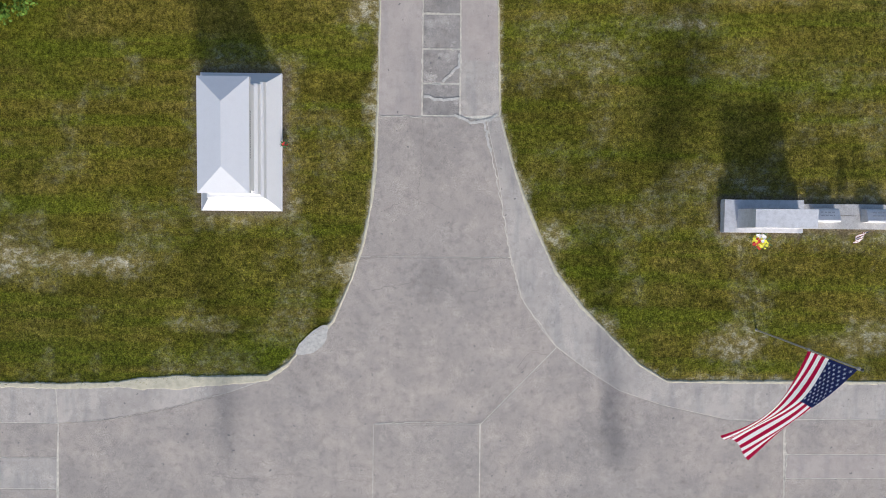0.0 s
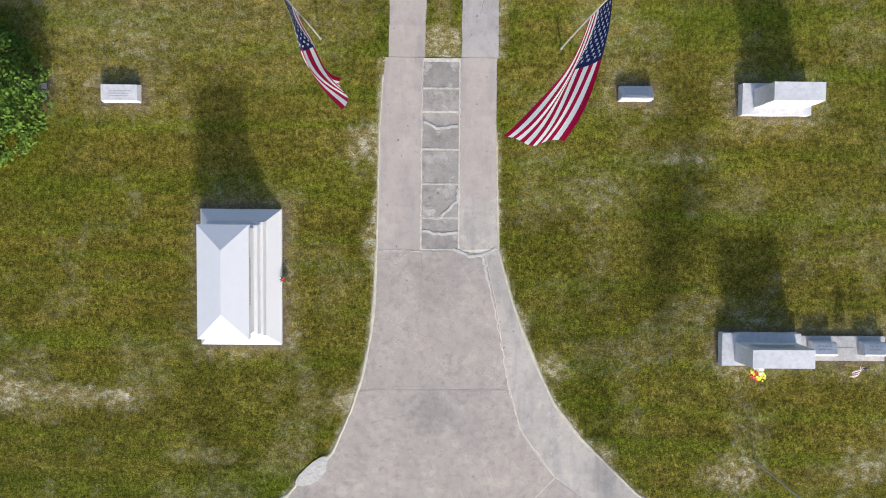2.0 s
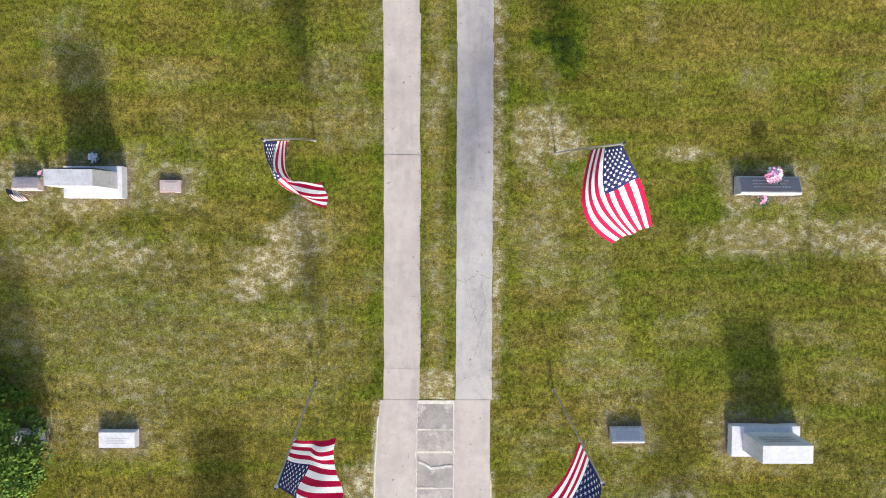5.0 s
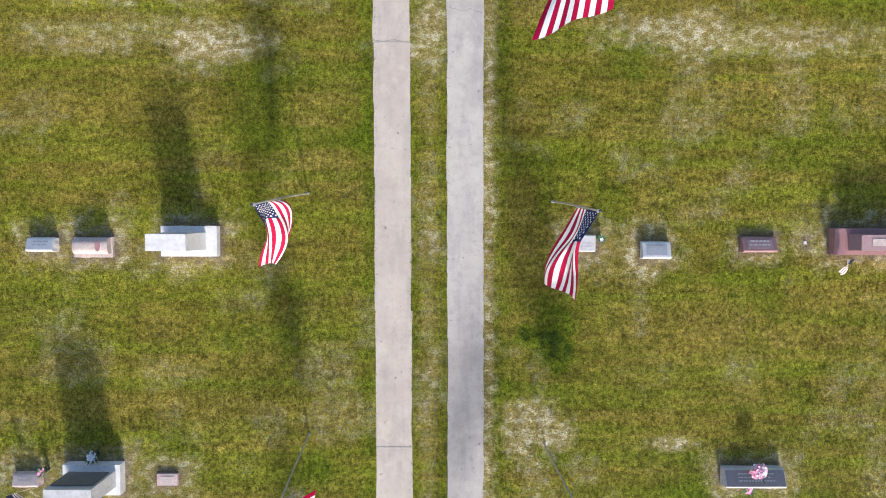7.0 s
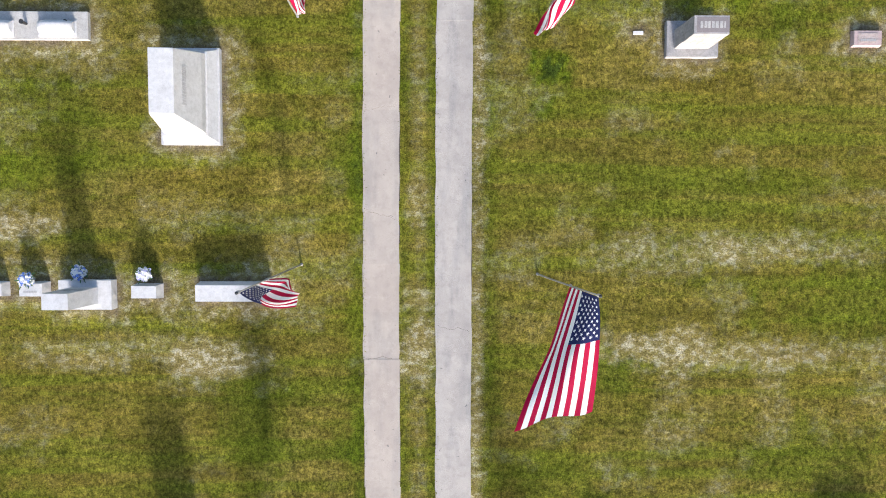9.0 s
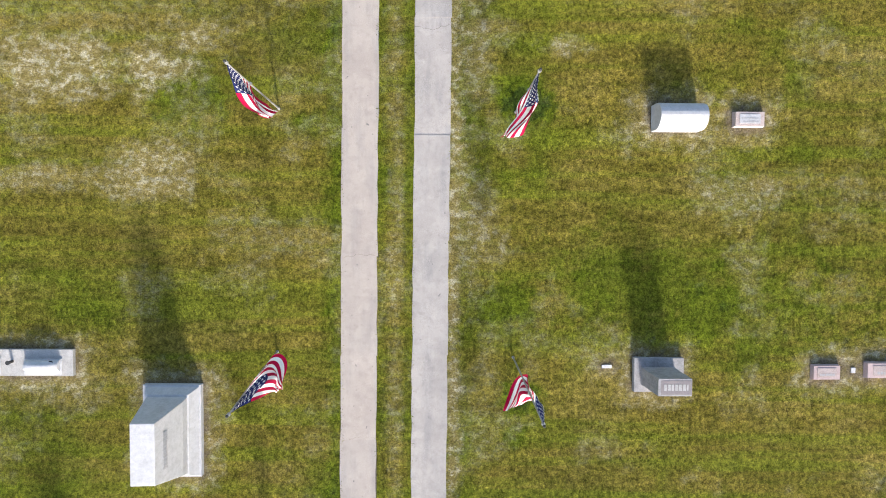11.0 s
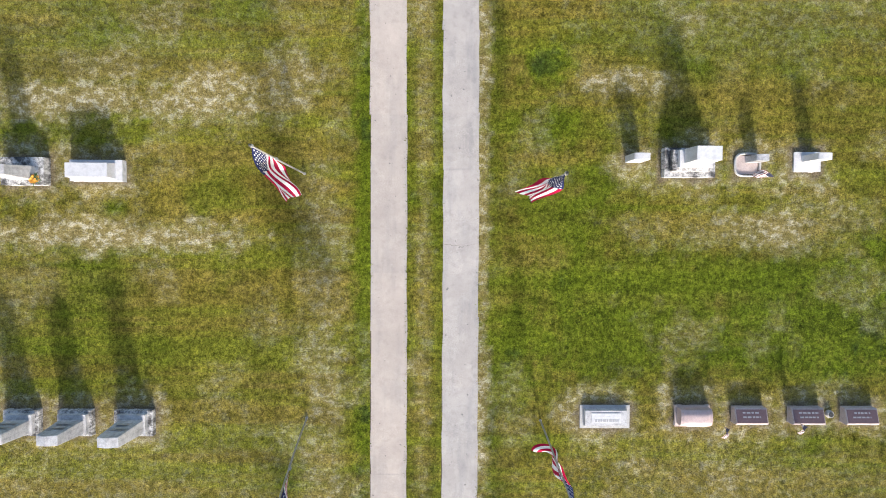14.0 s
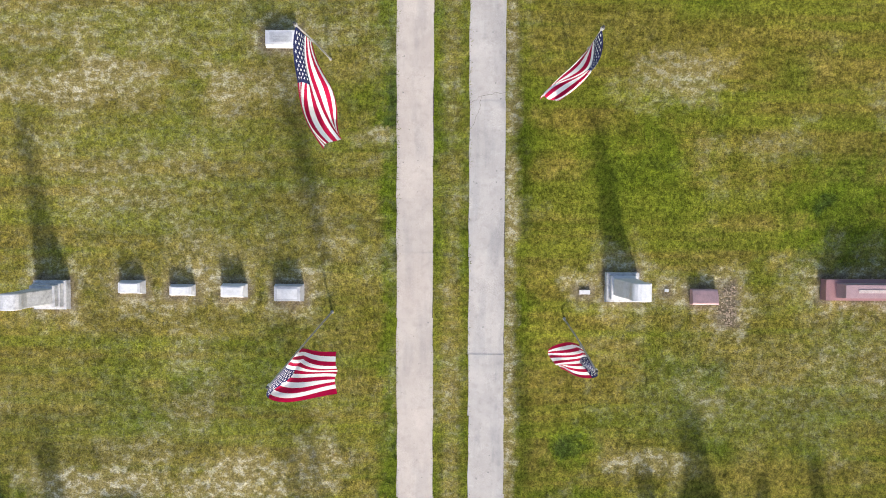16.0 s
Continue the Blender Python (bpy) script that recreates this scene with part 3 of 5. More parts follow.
def cloth(t, hoist, mid, fly, wave, seed, cols=44, per=2, mats=None):
    """A striped flag with a starred canton, in folds. hoist, mid, fly: the top and bottom corner of the cloth there. u runs along the fly, v down the hoist."""
    rng = random.Random(seed)
    ph = [rng.uniform(0, 6.28) for _ in range(5)]
    hoist, mid, fly = ([Vector(c) for c in pair] for pair in (hoist, mid, fly))
    width = (hoist[1] - hoist[0]).length

    def sheet(u, v):
        a, b, c = (1 - u) * (1 - 2 * u), 4 * u * (1 - u), u * (2 * u - 1)
        p, q = (hoist[k] * a + mid[k] * b + fly[k] * c for k in (0, 1))
        return p.lerp(q, v)

    def at(u, v):
        p = sheet(u, v)
        normal = (sheet(u + 0.02, v) - sheet(u - 0.02, v)).cross(sheet(u, v + 0.02) - sheet(u, v - 0.02)).normalized()
        swell = min(1.0, u * 2.5) * width
        f = 0.6 * math.sin(7.0 * v + 3.5 * u + ph[0]) + 0.45 * math.sin(6.5 * u - 2.0 * v + ph[1]) + 0.25 * math.sin(13.0 * v - 5.0 * u + ph[2])
        p += normal * (wave * swell * f)
        run = (sheet(min(1, u + 0.05), v) - sheet(max(0, u - 0.05), v)).normalized()
        return p + run * (0.035 * swell * u * math.sin(7.0 * v + ph[3]))

    rows = 13 * per
    bm = bmesh.new()
    grid = [[bm.verts.new(at(i / cols, j / rows)) for i in range(cols + 1)] for j in range(rows + 1)]
    for j in range(rows):
        for i in range(cols):
            f = bm.faces.new((grid[j][i], grid[j + 1][i], grid[j + 1][i + 1], grid[j][i + 1]))
            stripe = j // per
            f.material_index = 2 if (i + 0.5) / cols < 0.40 and stripe < 7 else (0 if stripe % 2 == 0 else 1)
            f.smooth = True
    flag_cloth = part("cloth", bm, mats or (FLAG_RED, FLAG_WHITE, FLAG_BLUE), t, "red and white striped cloth with a blue canton")
    if cols > 20:
        bm = bmesh.new()
        for side in (0.012, -0.012):
            for row in range(9):
                for k in range(6 if row % 2 == 0 else 5):
                    cu = 0.40 * ((2 * k + 1 + row % 2) / 12)
                    cv = (7 / 13) * (row + 1) / 10
                    out = (at(cu + 0.01, cv) - at(cu - 0.01, cv)).cross(at(cu, cv + 0.02) - at(cu, cv - 0.02)).normalized() * side
                    bm.faces.new([bm.verts.new(at(u, v) + out) for u, v in star(cu, cv, 0.033)])
        part("star_field", bm, FLAG_WHITE, flag_cloth, "white stars", kind="stuff")
    return flag_cloth


def tall_flag(base, top, mid_top, mid_low, fly_top, fly_low, seed, label, wave=0.075):
    """A memorial flag on a slim steel pole, standing in a ground socket."""
    x, y = base
    t = thing("flagpole", x, y, label, "flag", "flags along the drive")
    lift = Vector((top[0] - x, top[1] - y, top[2]))
    bend = Vector((lift.x, lift.y, 0)) * -0.05
    pts = [lift * s + bend * math.sin(math.pi * s) for s in (0, 0.2, 0.4, 0.6, 0.8, 1.0)]
    pole = part("pole", tube([pts[0] - Vector((0, 0, 0.1))] + pts, [0.019, 0.019, 0.018, 0.017, 0.016, 0.014, 0.013], 10), METAL, t, smooth=True)
    part("ground_socket", tube([(0, 0, -0.05), (0, 0, 0.03), (0, 0, 0.035)], [0.032, 0.032, 0.026], 12), METAL, t)
    bm = bmesh.new()
    bmesh.ops.create_uvsphere(bm, u_segments=10, v_segments=7, radius=0.026, matrix=Matrix.Translation(lift + Vector((0, 0, 0.02))))
    part("finial", bm, BLACK, pole, "small dark ball finial", smooth=True)
    down = (pts[0] - pts[-1]).normalized()
    a, b = pts[-1] + down * 0.07, pts[-1] + down * 1.52
    off = Vector((x, y, 0))
    mid, fly = ([Vector(p) - off for p in pair] for pair in ((mid_top, mid_low), (fly_top, fly_low)))
    slim = ((mid[0] + mid[1]) / 2 - (a + b) / 2).normalized() * 0.025
    cloth(t, (a + slim, b + slim), mid, fly, wave, seed)
    for s in (a, b):
        part("clip", tube([s - Vector((0, 0, 0.02)), s + Vector((0, 0, 0.02))], [0.03, 0.03], 8), METAL, pole, "flag clip ring")
    return t


# ---- ground ----
def spots(*rows):
    return np.array(rows, float)


DRY_SOUTH = spots((-9.4, -0.9, 0.49, 0.24, 1.0), (-7.5, -1.0, 0.61, 0.15, 0.8), (-8.3, -0.9, 0.73, 0.10, 0.6), (-5.2, -2.3, 0.49, 0.10, 0.5), (5.0, 4.3, 0.37, 0.12, 0.6),
    (3.4, 3.6, 0.49, 0.37, 0.3), (6.5, -2.7, 0.37, 0.24, 0.6), (9.5, -2.5, 0.37, 0.24, 0.6), (-1.5, 2.5, 0.15, 0.30, 0.9), (-1.6, 4.5, 0.27, 0.24, 0.9), (2.4, -0.3, 0.20, 0.18, 0.9),
    (3.6, -2.3, 0.15, 0.22, 0.9), (1.8, 0.8, 0.15, 0.15, 0.8), (-2.0, -1.1, 0.20, 0.20, 0.9))
DRY_FIRST = spots((-5.8, 7.8, 2.6, 1.1, 0.20), (-2.9, 10.1, 0.22, 0.30, 0.9), (-3.15, 9.6, 0.36, 0.34, 1.0), (-3.5, 9.2, 0.42, 0.34, 1.0), (-3.95, 8.8, 0.38, 0.20, 0.9), (-6.7, 9.5, 0.67, 0.27, 0.8), (-8.0, 9.4, 1.10, 0.24, 0.5), (2.4, 12.0, 0.46, 0.37, 0.9), (2.3, 9.9, 0.37, 0.73, 0.4),
    (6.8, 9.8, 0.73, 0.30, 0.6), (8.9, 9.9, 0.85, 0.24, 0.6), (5.2, 11.7, 0.37, 0.10, 0.8), (-4.4, 20.3, 0.73, 0.24, 0.9), (-6.9, 20.4, 1.46, 0.22, 0.4), (5.3, 20.5, 0.98, 0.27, 0.9), (7.7, 20.4, 1.83, 0.22, 0.6))
DRY_MIDDLE = spots((-8.6, 23.1, 0.55, 0.22, 0.8), (4.9, 22.6, 0.73, 0.30, 0.5), (7.4, 22.7, 1.59, 0.22, 0.6), (0.0, 23.8, 0.15, 0.30, 0.5), (0.0, 21.6, 0.20, 0.18, 0.6), (0.0, 20.6, 0.27, 0.49, 0.7),
    (-5.2, 33.6, 0.49, 0.24, 0.9), (-7.2, 33.6, 1.46, 0.37, 0.9), (3.7, 34.2, 0.30, 0.15, 0.7), (-5.3, 31.4, 0.73, 0.34, 0.6), (-7.7, 31.3, 0.85, 0.18, 0.5), (7.4, 31.0, 0.49, 0.37, 0.4),
    (-4.4, 34.2, 0.30, 0.15, 0.6), (-2.25, 39.6, 0.34, 1.1, 0.45), (-0.2, 39.2, 0.15, 0.10, 0.7), (1.7, 33.8, 0.24, 0.98, 0.45), (1.75, 30.3, 0.32, 0.9, 0.45), (-2.2, 36.9, 0.3, 0.8, 0.35))
DRY_NORTH = spots((-6.2, 51.2, 3.4, 2.4, 0.15), (-6.4, 46.6, 3.2, 1.2, 0.12), (-6.8, 35.8, 2.8, 1.4, 0.18), (-5.5, 55.5, 4.0, 1.5, 0.2), (6.5, 36.5, 2.5, 0.7, 0.2), (7.0, 47.0, 2.4, 0.7, 0.2), (-6.6, 42.0, 1.95, 0.24, 0.9), (7.3, 42.2, 1.10, 0.30, 0.5), (-2.2, 41.6, 0.34, 1.40, 0.4), (-4.7, 45.0, 0.85, 0.39, 0.8), (-7.7, 44.9, 1.22, 0.30, 0.8), (-3.0, 45.4, 0.37, 0.61, 0.5),
    (4.3, 45.4, 0.73, 0.18, 0.6), (9.1, 42.5, 0.73, 0.24, 0.4), (-7.0, 53.7, 0.61, 0.43, 0.6), (-4.8, 53.4, 0.34, 0.43, 0.7), (-3.9, 53.5, 0.49, 0.24, 0.6), (-8.5, 53.4, 1.46, 0.24, 0.6),
    (-1.7, 52.5, 0.30, 0.18, 0.7), (4.8, 53.7, 0.73, 0.34, 0.6), (-8.8, 54.7, 0.85, 0.43, 0.4), (-4.9, 55.0, 0.49, 0.37, 0.3))
LUSH_SOUTH = spots((-3.7, -2.9, 0.73, 0.37, 0.35), (3.3, -1.3, 0.85, 0.73, 0.25), (4.1, -3.0, 0.37, 0.37, 0.35), (-8.7, 3.9, 0.73, 0.73, 0.25),
    (2.7, 14.0, 0.30, 0.36, 1.0), (2.1, 14.1, 0.12, 0.15, 0.9), (-2.4, 11.2, 0.24, 0.24, 0.5), (6.3, 10.7, 0.85, 0.37, 0.5), (6.9, 9.3, 1.10, 0.30, 0.4), (-8.0, 14.4, 1.10, 0.61, 0.3), (8.3, 18.3, 1.10, 0.49, 0.4), (-3.5, 18.9, 0.49, 0.85, 0.4))
LUSH_MIDDLE = spots((2.8, 26.5, 0.32, 0.27, 1.0), (2.6, 25.7, 0.17, 0.17, 0.8), (9.3, 21.7, 0.98, 0.85, 0.4), (-3.2, 19.6, 0.49, 0.37, 0.4), (-8.1, 25.5, 0.85, 0.73, 0.3), (2.4, 28.6, 0.61, 0.37, 0.7),
    (5.1, 29.0, 1.10, 0.73, 0.5), (-4.5, 33.1, 0.49, 0.49, 0.7), (7.5, 28.5, 1.95, 0.73, 0.5), (-1.9, 32.5, 0.24, 0.17, 0.7), (2.8, 33.0, 0.37, 0.27, 0.8), (4.0, 39.9, 1.83, 0.73, 0.6), (8.3, 40.1, 2.44, 0.73, 0.6), (1.3, 32.0, 0.17, 0.30, 0.6))
LUSH_NORTH = spots((2.1, 39.7, 0.61, 0.73, 0.6), (4.3, 40.7, 1.95, 0.98, 0.5), (8.8, 40.3, 1.83, 0.61, 0.4), (2.7, 45.7, 0.37, 0.30, 0.9), (2.6, 44.4, 0.49, 0.37, 0.6), (-5.6, 47.2, 0.37, 0.18, 0.6), (5.4, 47.3, 0.49, 0.30, 0.6),
    (-6.6, 42.6, 0.18, 0.18, 0.7), (-6.4, 46.4, 0.37, 0.24, 0.5), (-3.8, 47.1, 0.49, 0.49, 0.6), (8.6, 50.6, 0.9, 0.9, 0.6), (6.3, 46.4, 1.9, 0.5, 0.4), (3.2, 42.6, 0.9, 0.6, 0.5), (6.6, 41.2, 2.6, 0.6, 0.55), (-5.4, 50.7, 1.46, 0.37, 0.3), (4.3, 51.5, 0.98, 0.73, 0.4))


def patchy(x, y, octaves=3, scale=1.0, seed=0):
    """Smooth value noise from a random lattice, in numpy."""
    rng = np.random.default_rng(seed)
    out, amp, total = np.zeros_like(x), 1.0, 0.0
    for k in range(octaves):
        lat = rng.random((97, 97))
        u, v = x * scale + 37.3 * k, y * scale + 11.9 * k
        i, j = np.floor(u).astype(int), np.floor(v).astype(int)
        fu, fv = u - i, v - j
        fu, fv = fu * fu * (3 - 2 * fu), fv * fv * (3 - 2 * fv)
        g00, g10, g01, g11 = lat[i % 97, j % 97], lat[(i + 1) % 97, j % 97], lat[i % 97, (j + 1) % 97], lat[(i + 1) % 97, (j + 1) % 97]
        out += amp * ((g00 * (1 - fu) + g10 * fu) * (1 - fv) + (g01 * (1 - fu) + g11 * fu) * fv)
        total += amp
        amp, scale = amp * 0.6, scale * 2.1
    return out / total


LEFT_EDGE = ((-1.20, 40.0), (-1.20, 7.9), (-1.27, 6.0), (-1.34, 4.7), (-1.36, 3.51), (-1.39, 2.25), (-1.43, 1.11), (-1.51, 0.38), (-1.68, -0.48), (-1.94, -1.29), (-2.33, -2.19), (-2.51, -2.41), (-3.07, -2.87), (-3.44, -3.29), (-3.81, -3.5), (-4.67, -3.56), (-6.52, -3.65), (-8.36, -3.71), (-40.0, -3.67))
RIGHT_EDGE = ((1.17, 40.0), (1.17, 4.74), (1.24, 2.29), (1.51, 1.32), (1.76, 0.59), (2.09, -0.2), (2.53, -1.12), (3.11, -1.86), (3.74, -2.48), (4.38, -3.1), (5.01, -3.48), (6.52, -3.48), (40.0, -3.45))
MEDIAN_SOUTH = 6.38


def paved(x, y):
    """True where the ground is concrete."""
    le = np.interp(-y, [-p[1] for p in LEFT_EDGE[:15]], [p[0] for p in LEFT_EDGE[:15]])
    re = np.interp(-y, [-p[1] for p in RIGHT_EDGE[:11]], [p[0] for p in RIGHT_EDGE[:11]])
    flare = (y < MEDIAN_SOUTH) & (x > le) & (x < re)
    road = (y < np.interp(x, [-40, -8.36, -6.52, -4.67, -3.81, -3.4, 5.0, 40], [-3.67, -3.71, -3.65, -3.56, -3.5, -3.4, -3.47, -3.45])) & (y > -8.0)
    strips = (y >= MEDIAN_SOUTH) & (((x > -1.15) & (x < -0.39)) | ((x > 0.39) & (x < 1.15)))
    return flare | road | strips


def turf(x, y):
    """How dry and how lush the turf is at each place."""
    wob = patchy(x, y, 4, 1.7, 5)
    fine = patchy(x, y, 3, 7.0, 9)
    dry, lush = np.zeros_like(x), np.zeros_like(x)
    for table, target in ((DRY_SOUTH, dry), (DRY_FIRST, dry), (DRY_MIDDLE, dry), (DRY_NORTH, dry), (LUSH_SOUTH, lush), (LUSH_MIDDLE, lush), (LUSH_NORTH, lush)):
        for cx, cy, rx, ry, s in table:
            near = (np.abs(x - cx) < 3 * rx + 0.6) & (np.abs(y - cy) < 3 * ry + 0.6)
            if near.any():
                d = np.hypot((x[near] - cx) / (1.25 * rx), (y[near] - cy) / (1.25 * ry)) + (wob[near] - 0.5) * 1.6 + (fine[near] - 0.5) * 1.7
                target[near] = np.maximum(target[near], (min(0.80, 0.95 * s) if target is dry else 0.98 * s) * np.clip(1.6 - d * 1.0, 0, 1))
    for x0, x1, y0, y1 in STONES:
        near = (x > x0 - 1.0) & (x < x1 + 1.0) & (y > y0 - 1.0) & (y < y1 + 1.0)
        if near.any():
            d = np.hypot(np.maximum(0, np.maximum(x0 - x[near], x[near] - x1)), np.maximum(0, np.maximum(y0 - y[near], y[near] - y1)))
            dry[near] = np.maximum(dry[near], (0.62 if y0 > 8 else 0.34) * np.clip(1.2 - d * 2.5 - (wob[near] - 0.5) * 2.0 - (fine[near] - 0.5) * 1.2, 0, 1))
    drive = y > MEDIAN_SOUTH
    rag = (wob - 0.5) * 1.8 + (fine - 0.5) * 1.8
    for lo, hi, mid, fall, green in ((-1.75, -1.1, -1.28, 4.5, np.clip(0.42 + (y - 20) / 80, 0.42, 0.75)), (1.1, 1.8, 1.50, 5.0, 0.34), (-0.45, -0.12, -0.36, 5.0, 0.30), (0.12, 0.45, 0.35, 4.5, 0.36)):
        lush[:] = np.maximum(lush, np.where(drive & (x > lo) & (x < hi), green * np.clip(1.25 - np.abs(x - mid) * fall + rag, 0, 1), 0))
    dry[:] = np.maximum(dry, np.where(drive & (x > 1.1) & (x < 1.5), 0.72 * np.clip(1.2 - np.abs(x - 1.25) * 6 + rag, 0, 1), 0))
    dry[:] = np.maximum(dry, np.where(drive & (np.abs(x) < 0.3), 0.26 * np.clip(1.0 - np.abs(x) * 4.5 + rag, 0, 1), 0))
    dry[:] = np.maximum(dry, np.where((np.abs(x) < 0.4) & (y > MEDIAN_SOUTH) & (y < MEDIAN_SOUTH + 0.6), 0.8, 0))
    for edge in (LEFT_EDGE, RIGHT_EDGE):
        pts = np.array(edge[1:])
        for (ax, ay), (bx, by) in zip(pts, pts[1:]):
            near = (x > min(ax, bx) - 0.5) & (x < max(ax, bx) + 0.5) & (y > min(ay, by) - 0.5) & (y < max(ay, by) + 0.5) & (y < MEDIAN_SOUTH)
            if near.any():
                dx, dy = bx - ax, by - ay
                s = np.clip(((x[near] - ax) * dx + (y[near] - ay) * dy) / (dx * dx + dy * dy + 1e-9), 0, 1)
                d = np.hypot(x[near] - ax - s * dx, y[near] - ay - s * dy)
                dry[near] = np.maximum(dry[near], np.clip(1.45 - d * 14 + (fine[near] - 0.5) * 1.4 + (wob[near] - 0.5) * 1.6, 0, 1))
    dry += np.clip((patchy(x, y, 4, 0.9, 21) - 0.57) * 1.8, 0, 0.22)
    lush += np.clip((patchy(x, y, 4, 0.7, 33) - 0.57) * 2.4, 0, 0.4) * np.clip((y - 2) / 10, 0.25, 1)
    dry = np.where(drive, np.minimum(dry, 0.85), dry)
    return np.clip(dry, 0, 1), np.clip(lush * (1 - 0.7 * dry), 0, 1)


def worn_soil(x, y):
    """Bare soil where the mower cannot reach, close round the stones."""
    fine = patchy(x, y, 3, 9.0, 14)
    out = np.zeros_like(x)
    for x0, x1, y0, y1 in STONES:
        near = (x > x0 - 0.4) & (x < x1 + 0.4) & (y > y0 - 0.4) & (y < y1 + 0.4)
        if near.any():
            d = np.hypot(np.maximum(0, np.maximum(x0 - x[near], x[near] - x1)), np.maximum(0, np.maximum(y0 - y[near], y[near] - y1)))
            out[near] = np.maximum(out[near], np.clip(1.25 - d * 7.5 + (fine[near] - 0.5) * 2.6, 0, 1))
    return out * 0.9


def attribute(me, name, values):
    a = me.attributes.new(name, "FLOAT", "POINT")
    a.data.foreach_set("value", np.asarray(values, np.float32))


def build_ground():
    far = [14, 20, 35, 80, 250, 900, 3000]
    xs = np.concatenate([[-v for v in far[::-1]], np.arange(-11.0, 11.61, 0.11), far])
    ys = np.concatenate([[-v for v in far[::-1]], np.arange(-10.2, 57.6, 0.11), [60, 66, 80, 120, 300, 900, 3000]])
    gx, gy = np.meshgrid(xs, ys)
    nx, ny = len(xs), len(ys)
    x, y = gx.ravel(), gy.ravel()
    z = np.where(np.abs(x) < 30, (patchy(x, y, 3, 0.8, 3) - 0.5) * 0.016 + 0.006, 0.0)
    inside = paved(x, y) & paved(x - 0.2, y) & paved(x + 0.2, y) & paved(x, y - 0.2) & paved(x, y + 0.2)
    z = np.where(inside, -0.05, z)
    me = bpy.data.meshes.new("ground")
    idx = np.arange(nx * ny).reshape(ny, nx)
    quads = np.stack([idx[:-1, :-1], idx[:-1, 1:], idx[1:, 1:], idx[1:, :-1]], -1).reshape(-1, 4)
    me.vertices.add(nx * ny)
    me.vertices.foreach_set("co", np.stack([x, y, z], 1).ravel())
    me.loops.add(quads.size)
    me.loops.foreach_set("vertex_index", quads.ravel())
    me.polygons.add(len(quads))
    me.polygons.foreach_set("loop_start", np.arange(0, quads.size, 4))
    me.polygons.foreach_set("use_smooth", np.ones(len(quads), bool))
    me.update(calc_edges=True)
    dry, lush = turf(x, y)
    attribute(me, "dry", dry)
    attribute(me, "lush", lush)
    attribute(me, "bare", worn_soil(x, y))
    me.materials.append(GRASS)
    tagged(new("ground", me), "level cemetery lawn of olive mown grass with straw patches", "lawn", kind="structure")


def build_blades(count):
    rng = np.random.default_rng(12)
    x, y = rng.uniform(-10.9, 11.5, count), rng.uniform(-3.9, 57.2, count)
    # tufts: draw blades together
    cx, cy = rng.uniform(-10.9, 11.5, count // 6), rng.uniform(-3.9, 57.2, count // 6)
    pick = rng.integers(0, count // 6, count)
    tuft = rng.random(count) < 0.5
    x, y = np.where(tuft, cx[pick] + rng.normal(0, 0.03, count), x), np.where(tuft, cy[pick] + rng.normal(0, 0.03, count), y)
    keep = ~paved(x, y)
    for x0, x1, y0, y1 in STONES:
        keep &= ~((x > x0) & (x < x1) & (y > y0) & (y < y1))
    keep &= rng.random(count) > worn_soil(x, y)
    x, y = x[keep], y[keep]
    n = len(x)
    dry, lush = turf(x, y)
    heading, lean = rng.uniform(0, 2 * np.pi, n), np.radians(rng.uniform(25, 78, n))
    length = rng.uniform(0.04, 0.09, n) * (1 + 0.35 * lush - 0.25 * dry)
    width = rng.uniform(0.004, 0.010, n)
    ux, uy = np.cos(heading), np.sin(heading)
    base_z = (patchy(x, y, 3, 0.8, 3) - 0.5) * 0.016 + 0.003
    tip = np.stack([x + ux * np.sin(lean) * length, y + uy * np.sin(lean) * length, base_z + np.cos(lean) * length], 1)
    a = np.stack([x - uy * width, y + ux * width, base_z], 1)
    b = np.stack([x + uy * width, y - ux * width, base_z], 1)
    co = np.stack([a, b, tip], 1).reshape(-1, 3)
    me = bpy.data.meshes.new("grass_blades")
    me.vertices.add(3 * n)
    me.vertices.foreach_set("co", co.ravel())
    me.loops.add(3 * n)
    me.loops.foreach_set("vertex_index", np.arange(3 * n))
    me.polygons.add(n)
    me.polygons.foreach_set("loop_start", np.arange(0, 3 * n, 3))
    me.update(calc_edges=True)
    attribute(me, "dry", np.repeat(dry, 3))
    attribute(me, "lush", np.repeat(lush, 3))
    attribute(me, "bare", np.zeros(3 * n))
    attribute(me, "tone", np.repeat(rng.random(n), 3))
    me.materials.append(BLADE)
    tagged(new("grass_blades", me), "short mown grass blades, green and straw-coloured", "grass", kind="stuff")


# ---- concrete ----
def slab(name, points, mat, parent, z1=0.018, z0=-0.07, inset=0.011, label=""):
    """A concrete slab with an outline of any shape, drawn in a little for the joint round it."""
    bm = bmesh.new()
    f = bm.faces.new([bm.verts.new((x, y, z1)) for x, y in points])
    if f.normal.z < 0 or f.calc_area() and (f.normal_update() or f.normal.z < 0):
        f.normal_flip()
    bmesh.ops.inset_region(bm, faces=[f], thickness=inset, use_even_offset=True)
    ring = [g for g in bm.faces if g is not f]
    bmesh.ops.delete(bm, geom=ring, context="FACES")
    loose = [v for v in bm.verts if not v.link_faces]
    bmesh.ops.delete(bm, geom=loose, context="VERTS")
    top = bm.faces[:]
    out = bmesh.ops.extrude_face_region(bm, geom=top)
    for v in (g for g in out["geom"] if isinstance(g, bmesh.types.BMVert)):
        v.co.z = z0
    return part(name, bm, mat, parent, label)


